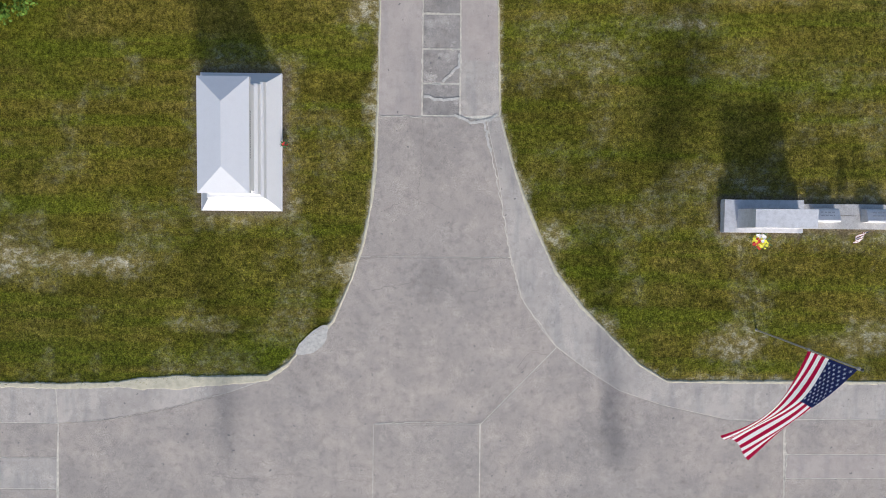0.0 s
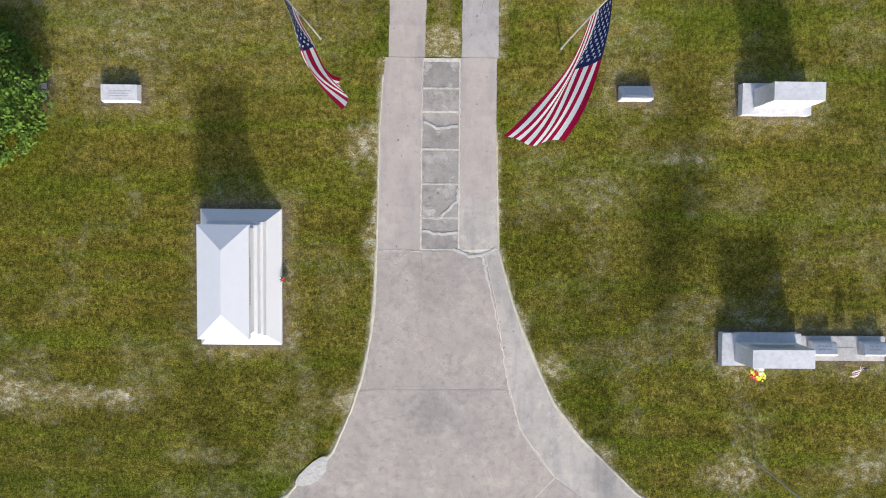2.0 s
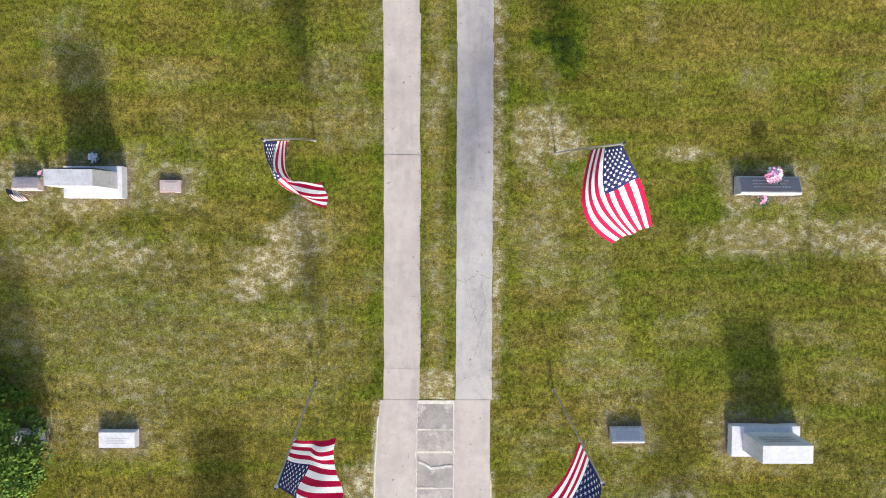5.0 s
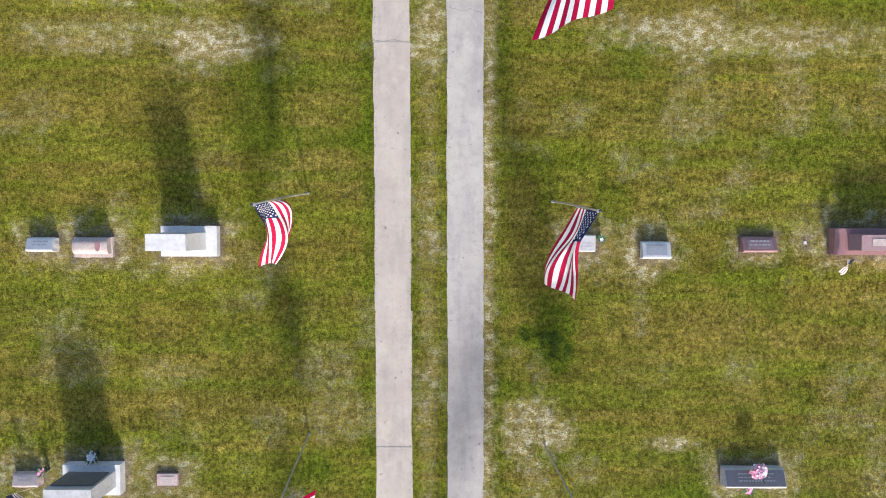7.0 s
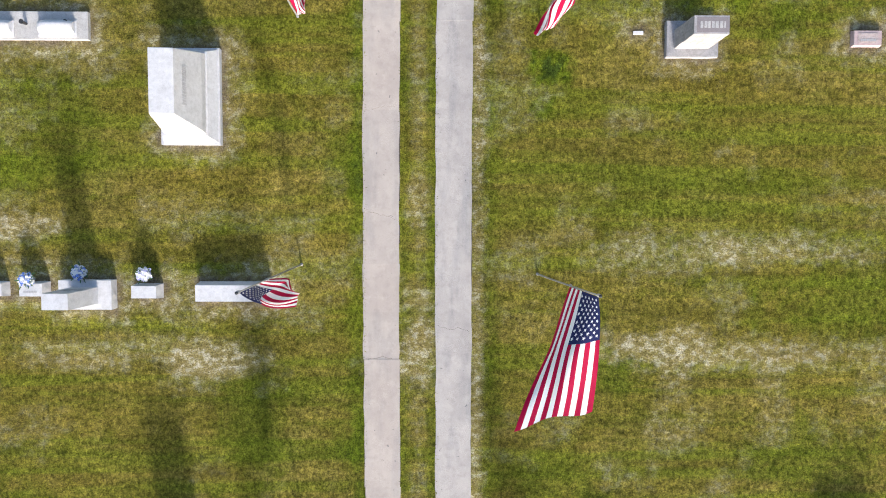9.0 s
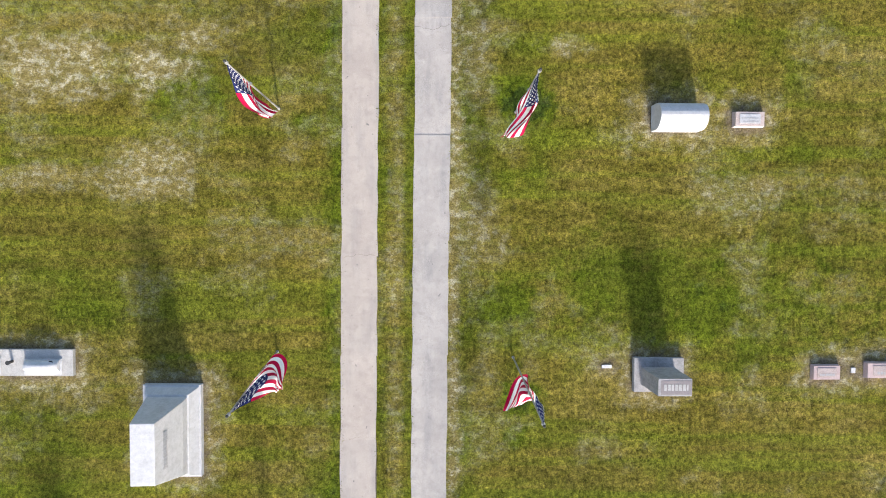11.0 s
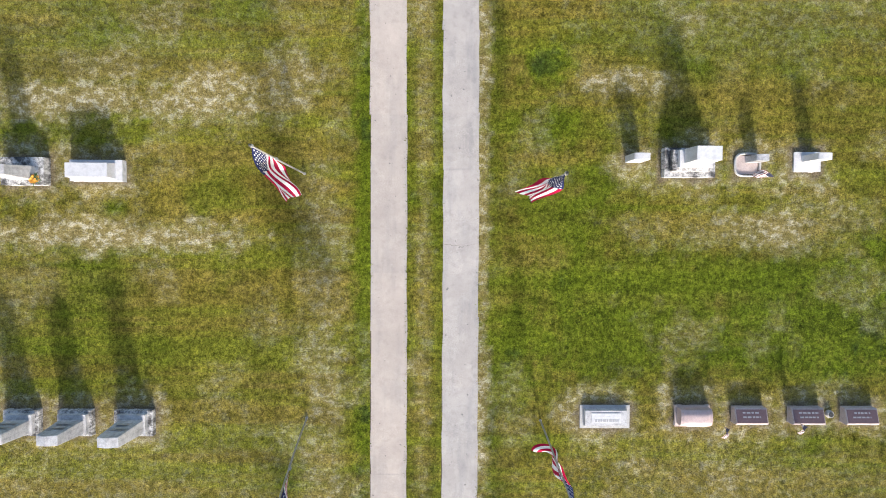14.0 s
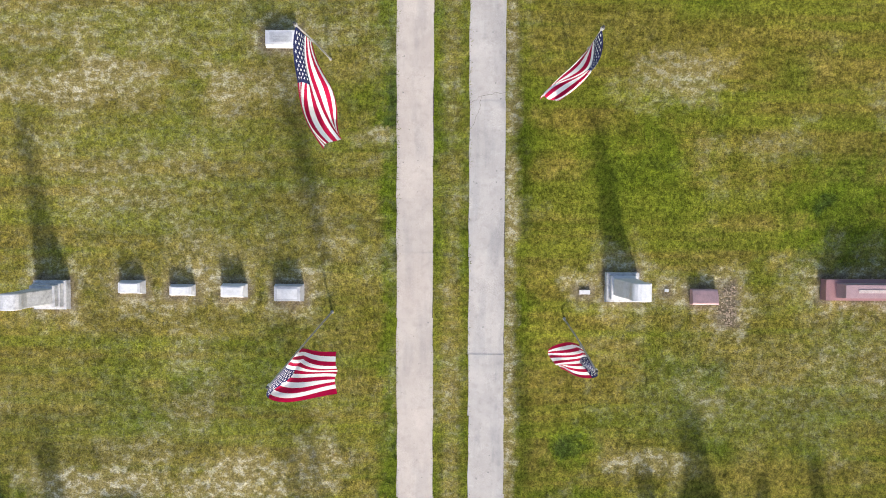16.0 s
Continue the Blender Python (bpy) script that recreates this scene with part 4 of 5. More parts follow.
def strip(points, width, seed, wobble=0.02, swell=False):
    """The two sides of a thin wandering line."""
    rng = random.Random(seed)
    line = []
    for (ax, ay), (bx, by) in zip(points, points[1:]):
        n = max(2, int(math.hypot(bx - ax, by - ay) / 0.06))
        for k in range(n):
            s = k / n
            line.append((ax + (bx - ax) * s + rng.uniform(-wobble, wobble), ay + (by - ay) * s + rng.uniform(-wobble, wobble)))
    line.append(points[-1])
    out, w = [], width
    for p in line:
        w = min(width, max(0.25 * width, w + width * rng.uniform(-0.16, 0.16)))
        out.append((Vector((*p, 0)), w * min(1.0, 0.15 + len(out) / 45) if swell else w))
    return out


def crack(points, width, mat, parent, seed, z=0.0212, wobble=0.02, name="crack", swell=False):
    bm = bmesh.new()
    rows = []
    pts = strip(points, width, seed, wobble, swell)
    for k, (p, w) in enumerate(pts):
        ahead = (pts[min(k + 1, len(pts) - 1)][0] - pts[max(k - 1, 0)][0]).normalized()
        side = Vector((-ahead.y, ahead.x, 0)) * w / 2
        row = [bm.verts.new((*(p + side).xy, z)), bm.verts.new((*(p - side).xy, z))]
        if swell:  # a lip that runs out into the turf
            skirt = side.normalized() * 0.028
            row = [bm.verts.new((*(p + side + skirt).xy, 0.002))] + row + [bm.verts.new((*(p - side - skirt).xy, 0.002))]
        rows.append(row)
    for a, b in zip(rows, rows[1:]):
        for i in range(len(a) - 1):
            bm.faces.new((a[i], a[i + 1], b[i + 1], b[i]))
    return part(name, bm, mat, parent)


def build_drive():
    left = tagged(new("drive_strip_west"), "long concrete wheel strip of cast slabs in the grass", "drive", kind="structure")
    right = tagged(new("drive_strip_east"), "long concrete wheel strip of cast slabs in the grass", "drive", kind="structure")
    joints_left = (6.38, 7.05, 9.36, 11.64, 14.6, 17.47, 20.29, 20.66, 21.32, 22.36, 23.48, 25.63, 27.48, 29.65, 32.4, 36.13, 36.86, 40.0, 41.26, 41.78, 44.65, 46.58, 48.58, 49.98, 51.16, 55.1, 58.4)
    joints_right = (6.38, 8.5, 9.25, 11.44, 14.02, 15.43, 16.07, 17.4, 20.98, 22.7, 24.8, 27.5, 30.0, 32.27, 34.76, 36.14, 37.8, 38.78, 40.32, 43.49, 44.71, 46.45, 47.79, 49.9, 53.25, 55.13, 58.4)
    rng = random.Random(4)
    for owner, joints, xa, xb in ((left, joints_left, -1.165, -0.385), (right, joints_right, 0.385, 1.16)):
        for ya, yb in zip(joints, joints[1:]):
            drift = 0.03 * math.sin(ya * 0.21)
            n = max(2, int((yb - ya) / 0.35))
            side_a = [(xa + drift + rng.uniform(-0.012, 0.012), ya + (yb - ya) * k / n) for k in range(n + 1)]
            side_b = [(xb + drift + rng.uniform(-0.012, 0.012), ya + (yb - ya) * k / n) for k in range(n + 1)]
            slab("slab", side_a + side_b[::-1], CONCRETE if owner is left else CONCRETE_GREY, owner, 0.018 + rng.uniform(-0.004, 0.004), inset=0.013)
    bm = frustum((-1.15, -0.40, 6.4, 58.3), (-1.15, -0.40, 6.4, 58.3), -0.045, 0.006, 0)
    part("joint_bed", bm, DIRT, left, "dark dirt in the joints")
    bm = frustum((0.40, 1.145, 6.4, 58.3), (0.40, 1.145, 6.4, 58.3), -0.045, 0.006, 0)
    part("joint_bed", bm, DIRT, right, "dark dirt in the joints")
    for k, (owner, pts) in enumerate((
            (right, ((0.40, 9.0), (0.6, 8.93), (0.85, 9.1), (1.14, 9.02))), (right, ((0.6, 9.0), (0.75, 8.4), (0.95, 7.9), (0.8, 7.3))), (right, ((0.95, 8.9), (1.05, 8.4), (0.9, 8.0))),
            (right, ((0.40, 53.2), (0.62, 53.35), (0.9, 53.4), (1.14, 53.42))), (right, ((0.62, 53.35), (0.55, 53.0), (0.42, 52.7))), (right, ((0.40, 34.55), (0.8, 34.5), (1.14, 34.62))),
            (right, ((0.4, 21.03), (0.7, 20.93), (0.85, 20.99), (1.1, 20.9))), (left, ((-1.1, 23.5), (-0.8, 23.42), (-0.45, 23.30))), (left, ((-1.12, 20.3), (-0.7, 20.35), (-0.42, 20.22))),
            (left, ((-1.1, 29.62), (-0.8, 29.7), (-0.42, 29.66))), (right, ((0.4, 41.9), (0.8, 41.84), (1.1, 41.9))), (left, ((-1.1, 25.6), (-0.7, 25.72), (-0.42, 25.66))))):
        crack(pts, 0.0055, DIRT, owner, k)


def edge_line(points, width, parent, seed, z=0.0266):
    """A thin sandy lip along the outer edge of the concrete."""
    return crack(points, width, SAND, parent, seed, z, 0.007, "sandy_lip", True)


def build_road():
    road = tagged(new("road"), "concrete road with a flared drive entrance, worn and cracked", "road", kind="structure")
    le, re = LEFT_EDGE, RIGHT_EDGE
    gut = ((0.97, 2.16), (1.21, 1.14), (1.41, -0.08), (1.54, -0.76), (1.8, -1.68), (2.25, -2.37), (2.56, -2.7), (3.26, -3.23), (3.96, -3.67), (4.9, -3.98), (6.42, -4.31))
    lgut = ((-8.32, -4.49), (-7.15, -4.4), (-5.91, -4.14), (-4.67, -3.8), (-3.81, -3.52))
    # throat: three lanes of slabs that lead up to the two strips
    slab("slab", [(-1.385, 2.26), (-0.45, 2.26), (-0.43, 4.4), (-1.345, 4.4)], CONCRETE, road)
    slab("slab", [(-1.345, 4.4), (-0.43, 4.4), (-0.40, 6.37), (-1.22, 6.37)], CONCRETE, road)
    slab("slab", [(0.40, 2.26), (1.24, 2.3), (1.205, 3.42), (0.40, 3.46)], CONCRETE_PALE, road)
    slab("slab", [(0.40, 3.46), (1.205, 3.42), (1.17, 5.05), (0.385, 5.05)], CONCRETE, road)
    slab("slab", [(0.385, 5.05), (1.17, 5.05), (1.165, 6.37), (0.385, 6.37)], CONCRETE, road)
    for ya, yb in ((2.26, 2.95), (2.95, 3.68), (3.68, 4.42), (4.42, 5.22), (5.22, 5.72), (5.72, 6.30)):
        slab("slab", [(-0.415, ya + 0.02), (0.365, ya + 0.02), (0.365, yb - 0.02), (-0.415, yb - 0.02)], CONCRETE_DARK, road, 0.0165)
    # the flare
    slab("slab", [p for p in ((-1.39, 2.25), (-1.43, 1.11), (-1.51, 0.38), (-1.68, -0.48), (-1.75, -0.78))] + [(1.53, -0.76), (1.40, -0.08), (1.2, 1.14), (0.96, 2.16), (0.4, 2.25)], CONCRETE_OLD, road)
    slab("slab", [(-1.76, -0.79), (-1.94, -1.29), (-2.33, -2.19), (-2.51, -2.41), (-3.07, -2.87), (-3.44, -3.29), (-3.80, -3.51), (-4.67, -3.81), (-5.91, -4.15), (-7.15, -4.41), (-8.32, -4.50), (-8.36, -6.9), (-1.46, -6.9), (-1.45, -4.48), (0.9, -4.46), (2.55, -2.73), (2.24, -2.37), (1.79, -1.68), (1.53, -0.78)], CONCRETE_OLD, road)
    slab("slab", [(-1.44, -4.49), (0.89, -4.47), (0.90, -6.9), (-1.44, -6.9)], CONCRETE_OLD, road)
    slab("slab", [(0.92, -4.47), (2.57, -2.74), (3.26, -3.25), (3.96, -3.69), (4.9, -4.0), (6.42, -4.33), (7.62, -4.34), (7.70, -6.9), (0.92, -6.9)], CONCRETE_OLD, road)
    slab("slab", list(gut) + [(7.64, -4.30), (7.66, -3.48), (6.52, -3.48), (5.01, -3.48), (4.38, -3.1), (3.74, -2.48), (3.11, -1.86), (2.53, -1.12), (2.09, -0.2), (1.76, 0.59), (1.51, 1.32), (1.24, 2.27)], CONCRETE_PALE, road, 0.022, label="pale concrete gutter that follows the curve")
    slab("slab", [(7.68, -3.47), (14, -3.45), (14, -4.22), (7.66, -4.3)], CONCRETE_PALE, road)
    slab("slab", [(7.66, -4.32), (14, -4.24), (14, -5.05), (7.70, -5.08)], CONCRETE_OLD, road)
    slab("slab", [(7.70, -5.10), (14, -5.07), (14, -5.6), (7.70, -5.62)], CONCRETE, road)
    slab("slab", [(7.70, -5.64), (14, -5.62), (14, -6.9), (7.70, -6.9)], CONCRETE_OLD, road)
    slab("slab", [(-8.36, -3.72), (-6.52, -3.66), (-4.67, -3.57), (-3.9, -3.52)] + list(lgut[::-1][1:]), CONCRETE_PALE, road, 0.022, label="pale concrete gutter that follows the curve")
    slab("slab", [(-14, -3.68), (-8.38, -3.72), (-8.34, -4.49), (-14, -4.45)], CONCRETE_PALE, road)
    slab("slab", [(-14, -4.47), (-8.34, -4.51), (-8.38, -5.26), (-14, -5.28)], CONCRETE_OLD, road)
    slab("slab", [(-14, -5.29), (-8.38, -5.27), (-8.40, -5.96), (-14, -5.93)], CONCRETE_PALE, road)
    slab("slab", [(-14, -5.95), (-8.40, -5.98), (-8.40, -6.9), (-14, -6.9)], CONCRETE_OLD, road)
    for xa, xb in ((-40, -14), (-14, -8.4), (-8.4, -1.45), (-1.45, 0.9), (0.9, 7.7), (7.7, 14), (14, 40)):
        slab("slab", [(xa, -8.0), (xb, -8.0), (xb, -6.92), (xa, -6.92)], CONCRETE_OLD, road)
        if abs(xa + xb) > 50:
            slab("slab", [(xa, -6.9), (xb, -6.9), (xb, -3.5), (xa, -3.5)], CONCRETE_OLD, road)
    bm = bmesh.new()
    bm.faces.new([bm.verts.new((x, y, 0.0150)) for x, y in LEFT_EDGE[2:-1] + ((-39.9, -3.68), (-39.9, -7.95), (39.9, -7.95), (39.9, -3.46)) + RIGHT_EDGE[-2:0:-1] + ((1.16, 6.3), (0.36, 6.36), (-0.41, 6.36))])
    part("joint_bed", bm, JOINT, road, "pale sandy filling in the joints")
    edge_line(((-3.3, -3.16), (-3.75, -3.46), (-4.67, -3.53), (-6.52, -3.61), (-8.36, -3.67), (-11.0, -3.64)), 0.30, road, 92, 0.0284)
    edge_line(LEFT_EDGE[4:-1], 0.065, road, 90)
    edge_line(LEFT_EDGE[2:5], 0.03, road, 93, 0.0275)
    edge_line(RIGHT_EDGE[1:3], 0.03, road, 94, 0.0275)
    edge_line(RIGHT_EDGE[2:-1] + ((10.5, -3.46),), 0.065, road, 91)
    lines = (((-1.8, -0.85), (-0.8, -0.7), (0.3, -0.82), (1.5, -0.78)), ((-0.42, 2.2), (-0.40, 1.4), (-0.5, 0.6)), ((-5.2, -5.6), (-4.2, -5.72), (-3.4, -5.6), (-1.5, -5.75)), ((-7.3, -4.42), (-6.0, -4.17), (-4.8, -3.83)),
             ((1.9, -3.1), (1.3, -3.9), (1.0, -4.4)), ((2.4, -2.9), (2.0, -2.8), (1.7, -3.2)), ((1.1, -5.0), (1.5, -5.5), (1.2, -6.2)), ((-1.3, 0.2), (-0.6, 0.5), (0.2, 0.2), (0.9, 0.45)), ((-1.5, -1.5), (-0.5, -1.3), (0.4, -1.6), (1.2, -1.4)))
    for k, pts in enumerate(lines):
        crack(pts, 0.006, CRACK, road, 40 + k, 0.0240 + 0.0001 * k, 0.035)
    for k, pts in enumerate((((-1.42, -4.45), (0.0, -4.42), (0.9, -4.44)), ((7.66, -4.4), (7.72, -5.3), (7.68, -6.2)), ((0.95, 1.9), (1.18, 1.0), (1.38, 0.0), (1.52, -0.8), (1.8, -1.7), (2.5, -2.65)), ((-0.40, 2.95), (0.35, 2.92)), ((-0.40, 3.69), (0.35, 3.66)), ((-0.40, 4.43), (0.35, 4.42)), ((-0.40, 5.73), (0.35, 5.72)), ((-0.43, 2.3), (-0.44, 4.4), (-0.41, 6.3)), ((0.385, 2.3), (0.385, 4.4), (0.38, 6.3)), ((-1.3, 2.25), (-0.45, 2.24)), ((0.35, 2.2), (0.8, 2.15), (1.2, 2.28)))):
        crack(pts, 0.022 if abs(pts[0][0]) > 0.5 else 0.017, JOINT, road, 70 + k, 0.0226 + 0.0001 * k, 0.02, "sealed_joint")
    for k, pts in enumerate((((-0.40, 2.68), (-0.1, 2.6), (0.36, 2.64)), ((0.02, 2.98), (0.2, 3.2), (0.34, 3.3), (0.36, 3.6)), ((-0.38, 5.0), (-0.1, 4.86), (0.35, 4.92)), ((0.28, 2.30), (0.62, 2.14), (0.98, 2.17), (1.19, 2.30)), ((0.9, 2.2), (0.98, 1.85), (1.06, 1.5)))):
        crack(pts, 0.06, MORTAR, road, 120 + k, 0.0252 + 0.0002 * k, 0.022, "mortar_patch")
    rng = random.Random(6)
    for cx, cy, rx, ry in ((-2.76, -2.64, 0.46, 0.20),):
        bm = bmesh.new()
        tilt = 0.75 if cy < -2 else 0.0
        ring = [(rx * k * math.cos(a), ry * k * math.sin(a)) for a, k in ((2 * math.pi * i / 26, 0.95 + 0.10 * math.sin(0.72 * i) + rng.uniform(-0.035, 0.035)) for i in range(26))]
        bm.faces.new([bm.verts.new((cx + u * math.cos(tilt) - v * math.sin(tilt), cy + u * math.sin(tilt) + v * math.cos(tilt), 0.0296)) for u, v in ring])
        part("sand_patch", bm, MORTAR, road)




# ---- shrub at the west edge ----
def build_shrub(x, y, height, radius, label):
    rng = random.Random(8)
    t = thing("shrub", x, y, label, "shrub")
    bm = bmesh.new()
    limbs = []
    for k in range(9):
        a = k * 0.72 + rng.uniform(-0.2, 0.2)
        reach = radius * rng.uniform(0.5, 0.85)
        tip = Vector((math.cos(a) * reach, math.sin(a) * reach, height * rng.uniform(0.6, 0.9)))
        mid = tip * 0.45 + Vector((0, 0, height * 0.12))
        one = tube([(0.05 * math.cos(a), 0.05 * math.sin(a), -0.1), tuple(mid), tuple(tip)], [0.06, 0.035, 0.012], 7)
        me = bpy.data.meshes.new("limb")
        one.to_mesh(me)
        one.free()
        bm.from_mesh(me)
        bpy.data.meshes.remove(me)
        limbs += [mid, tip, (mid + tip) / 2]
    part("trunk", bm, BARK, t)
    bm = bmesh.new()
    clumps = []
    for _ in range(190):
        v = Vector((rng.gauss(0, 1), rng.gauss(0, 1), rng.gauss(0, 0.9)))
        v.normalize()
        r = rng.uniform(0.55, 1.0) ** 0.5 * (1 + 0.22 * noise.noise(v * 2.3))
        clumps.append(Vector((v.x * radius * r, v.y * radius * r, height * 0.52 + v.z * height * 0.47 * r)))
    # the lowest boughs sweep down to the grass
    for k in range(64):
        a, r = k * 0.491 + rng.uniform(-0.2, 0.2), radius * rng.uniform(0.84, 1.0)
        clumps.append(Vector((math.cos(a) * r, math.sin(a) * r, rng.uniform(0.15, 0.55))))
    for c in clumps:
        size = rng.uniform(0.14, 0.28)
        for _ in range(70):
            d = Vector((rng.gauss(0, 1), rng.gauss(0, 1), rng.gauss(0, 1))).normalized() * size * rng.random() ** 0.4
            p = c + d
            if p.z < 0.05:
                continue
            out = (d + Vector((0, 0, 0.12)) + Vector((rng.gauss(0, 0.09), rng.gauss(0, 0.09), rng.gauss(0, 0.09)))).normalized()
            side = out.cross(Vector((rng.gauss(0, 1), rng.gauss(0, 1), rng.gauss(0, 1)))).normalized()
            n = out.cross(side)
            ln, w = rng.uniform(0.06, 0.10), rng.uniform(0.022, 0.036)
            bm.faces.new([bm.verts.new(q) for q in (p, p + side * ln * 0.5 + n * w, p + side * ln, p + side * ln * 0.5 - n * w)])
    part("crown", bm, LEAF, t, "dense broad-leaved foliage")
    return t


build_shrub(-9.86, 5.42, 2.1, 1.64, "dense green broad-leaved shrub beside a grave marker")


# ---- the stones, row by row from the south ----
def sarcophagus(x0, x1, y0, y1, eave, ridge, roof, ridge_line, mat, label):
    """A large family tomb: stepped plinth, body, and a hipped lid. roof: its eaves in the world; ridge_line: y from, y to, x."""
    x, y, w, d = footprint(x0, x1, y0, y1)
    t = thing("family_tomb", x, y, label, "tomb", "family tombs")
    a, b = w / 2, d / 2
    part("plinth", frustum((-a, a, -b, b), (-a, a, -b, b), -0.06, 0.07, 0.012), mat, t)
    for name, lo, hi, z0, z1 in (("flared_step", 0.015, 0.245, 0.071, 0.33), ("second_step", 0.255, 0.275, 0.331, 0.48), ("third_step", 0.33, 0.345, 0.481, 0.64)):
        part(name, frustum((-a + lo, a - lo, -b + lo, b - lo), (-a + hi, a - hi, -b + hi, b - hi), z0, z1, 0.012), mat, t)
    rx0, rx1, ry0, ry1 = roof[0] - x, roof[1] - x, roof[2] - y, roof[3] - y
    part("body", frustum((rx0 + 0.07, rx1 - 0.07, ry0 + 0.07, ry1 - 0.07), (rx0 + 0.07, rx1 - 0.07, ry0 + 0.07, ry1 - 0.07), 0.641, eave - 0.10, 0.01), mat, t)
    bm = bmesh.new()
    ring = [bm.verts.new((p, q, eave - 0.099)) for p, q in ((rx0, ry0), (rx1, ry0), (rx1, ry1), (rx0, ry1))]
    top = [bm.verts.new((p, q, eave)) for p, q in ((rx0, ry0), (rx1, ry0), (rx1, ry1), (rx0, ry1))]
    m = [bm.verts.new((ridge_line[2] - x, q - y, ridge)) for q in ridge_line[:2]]
    bm.faces.new(ring[::-1])
    for k in range(4):
        bm.faces.new((ring[k], ring[(k + 1) % 4], top[(k + 1) % 4], top[k]))
    bm.faces.new((top[0], top[1], m[0]))
    bm.faces.new((top[1], top[2], m[1], m[0]))
    bm.faces.new((top[2], top[3], m[1]))
    bm.faces.new((top[3], top[0], m[0], m[1]))
    soften(bm, 0.012)
    lid = part("hipped_lid", bm, mat, t)
    place = lambda u, v, h: (rx1 + 0.002 + h, u, v)
    part("lettering", bars(1, ry0 + 0.6, ry1 - 0.55, eave - 0.085, eave - 0.02, place, 0.004, 0.9, 5), INK, lid, "row of engraved lettering", kind="stuff")
    return t


# row one: beside the drive entrance
sarcophagus(-5.15, -3.42, 0.18, 3.11, 1.19, 1.32, (-4.79, -3.77, 0.51, 2.78), (1.02, 2.27, -4.28), CLEAN_STONE, "white granite family tomb with a hipped lid on stepped plinth")
upright(6.08, 7.78, -0.17, 0.53, 0.20, (6.38, 7.66, -0.06, 0.32), 0.90, WHITE_STONE, "light grey granite family headstone on a broad hewn base", lines=3, rough=0.006)
bm = box(1.90, 0.54, 0.13, -0.07, bevel=0.01, rough=0.008)
t = thing("cement_slab", 8.76, 0.19, "low grey cement slab under two small markers", "slab", z=0.0)
part("slab_body", bm, ROUGH_GREY, t)
crack(((8.42 - 8.76, 0.0), (8.8 - 8.76, 0.03), (9.02 - 8.76, 0.02)), 0.02, CRACK, t, 5, 0.0625, 0.01)
STONES.append((7.8, 9.75, -0.1, 0.48))
for xa, xb in ((8.02, 8.54), (9.12, 9.62)):
    m = slant(xa, xb, 0.06, 0.36, 0.24, 0.17, WHITE_STONE, "small grey granite slant marker on a cement slab", lines=2)
    m.location.z = 0.055
bouquet(6.92, -0.36, 0.0, ("yellow", "yellow", "white", "red"), 0.17, "yellow, white and red artificial flowers lying in the grass", None, 3, 60, True)
grave_flag(8.88, -0.20, 215, 0.18, "small faded stick flag beside a cement slab")
bouquet(-3.36, 1.62, 0.0, ("red",), 0.04, "single red artificial flower beside the tomb", None, 9, 8)

# row two
bevelled(-7.22, -6.40, 5.34, 5.73, 0.16, WHITE_STONE, "white granite marker with sloping edges", lines=3)
bevelled(-9.15, -8.41, 5.39, 5.75, 0.16, GREY_STONE, "grey granite marker half hidden under a shrub", lines=0)
slant(3.77, 4.47, 5.48, 5.80, 0.22, 0.12, GREY_STONE, "low grey granite slant marker with a polished face", lines=0, panel=POLISHED)
upright(6.36, 7.83, 5.20, 5.86, 0.20, (6.62, 7.65, 5.35, 5.72), 0.95, WHITE_STONE, "light grey granite family headstone with hewn base ends", rough=0.008, lines=3)

# row three
slant(-8.88, -8.33, 10.83, 11.12, 0.20, 0.15, ROUGH_PINK, "small pinkish grey slant marker with a stick flag", lines=2)
grave_flag(-8.62, 10.72, 300, 0.16, "small stick flag beside a slant marker")
t = upright(-7.78, -6.57, 10.68, 11.34, 0.22, (-7.62, -6.68, 10.88, 11.20), 1.10, GREY_STONE, "pale granite headstone with a dark panel on a broad base", base_mat=WHITE_STONE, lines=0, rough=0.0)
part("panel", box(0.84, 0.02, 0.62, 0.34, 0.025, 0.222, bevel=0.004), SLATE, t, "dark polished panel with rows of lettering")
bouquet(-7.15, 11.52, 0.0, ("white", "lilac", "white"), 0.10, "white and blue artificial flowers behind a headstone", BLACK, 5, 36)
bouquet(-8.22, 11.18, 0.0, ("pink",), 0.05, "small dark vase with a few pink flowers", BLACK, 6, 8)
bevelled(-5.87, -5.41, 10.81, 11.08, 0.07, PINK_STONE, "small flat pinkish marker with a pale name panel", panel=ROUGH_PINK, lines=2, edge=0.012)
slant(6.36, 7.67, 10.82, 11.22, 0.30, 0.17, DARK_STONE, "dark grey granite companion slant marker with a polished face", ROUGH_GREY, lines=3, ink=INK_PALE)
bouquet(7.02, 11.24, 0.28, ("pink", "white", "pink"), 0.17, "pink and white artificial flower saddle on a dark slant marker", None, 7, 90)
bouquet(6.95, 10.72, 0.0, ("pink",), 0.10, "a few pale pink flowers in the grass", None, 17, 12)

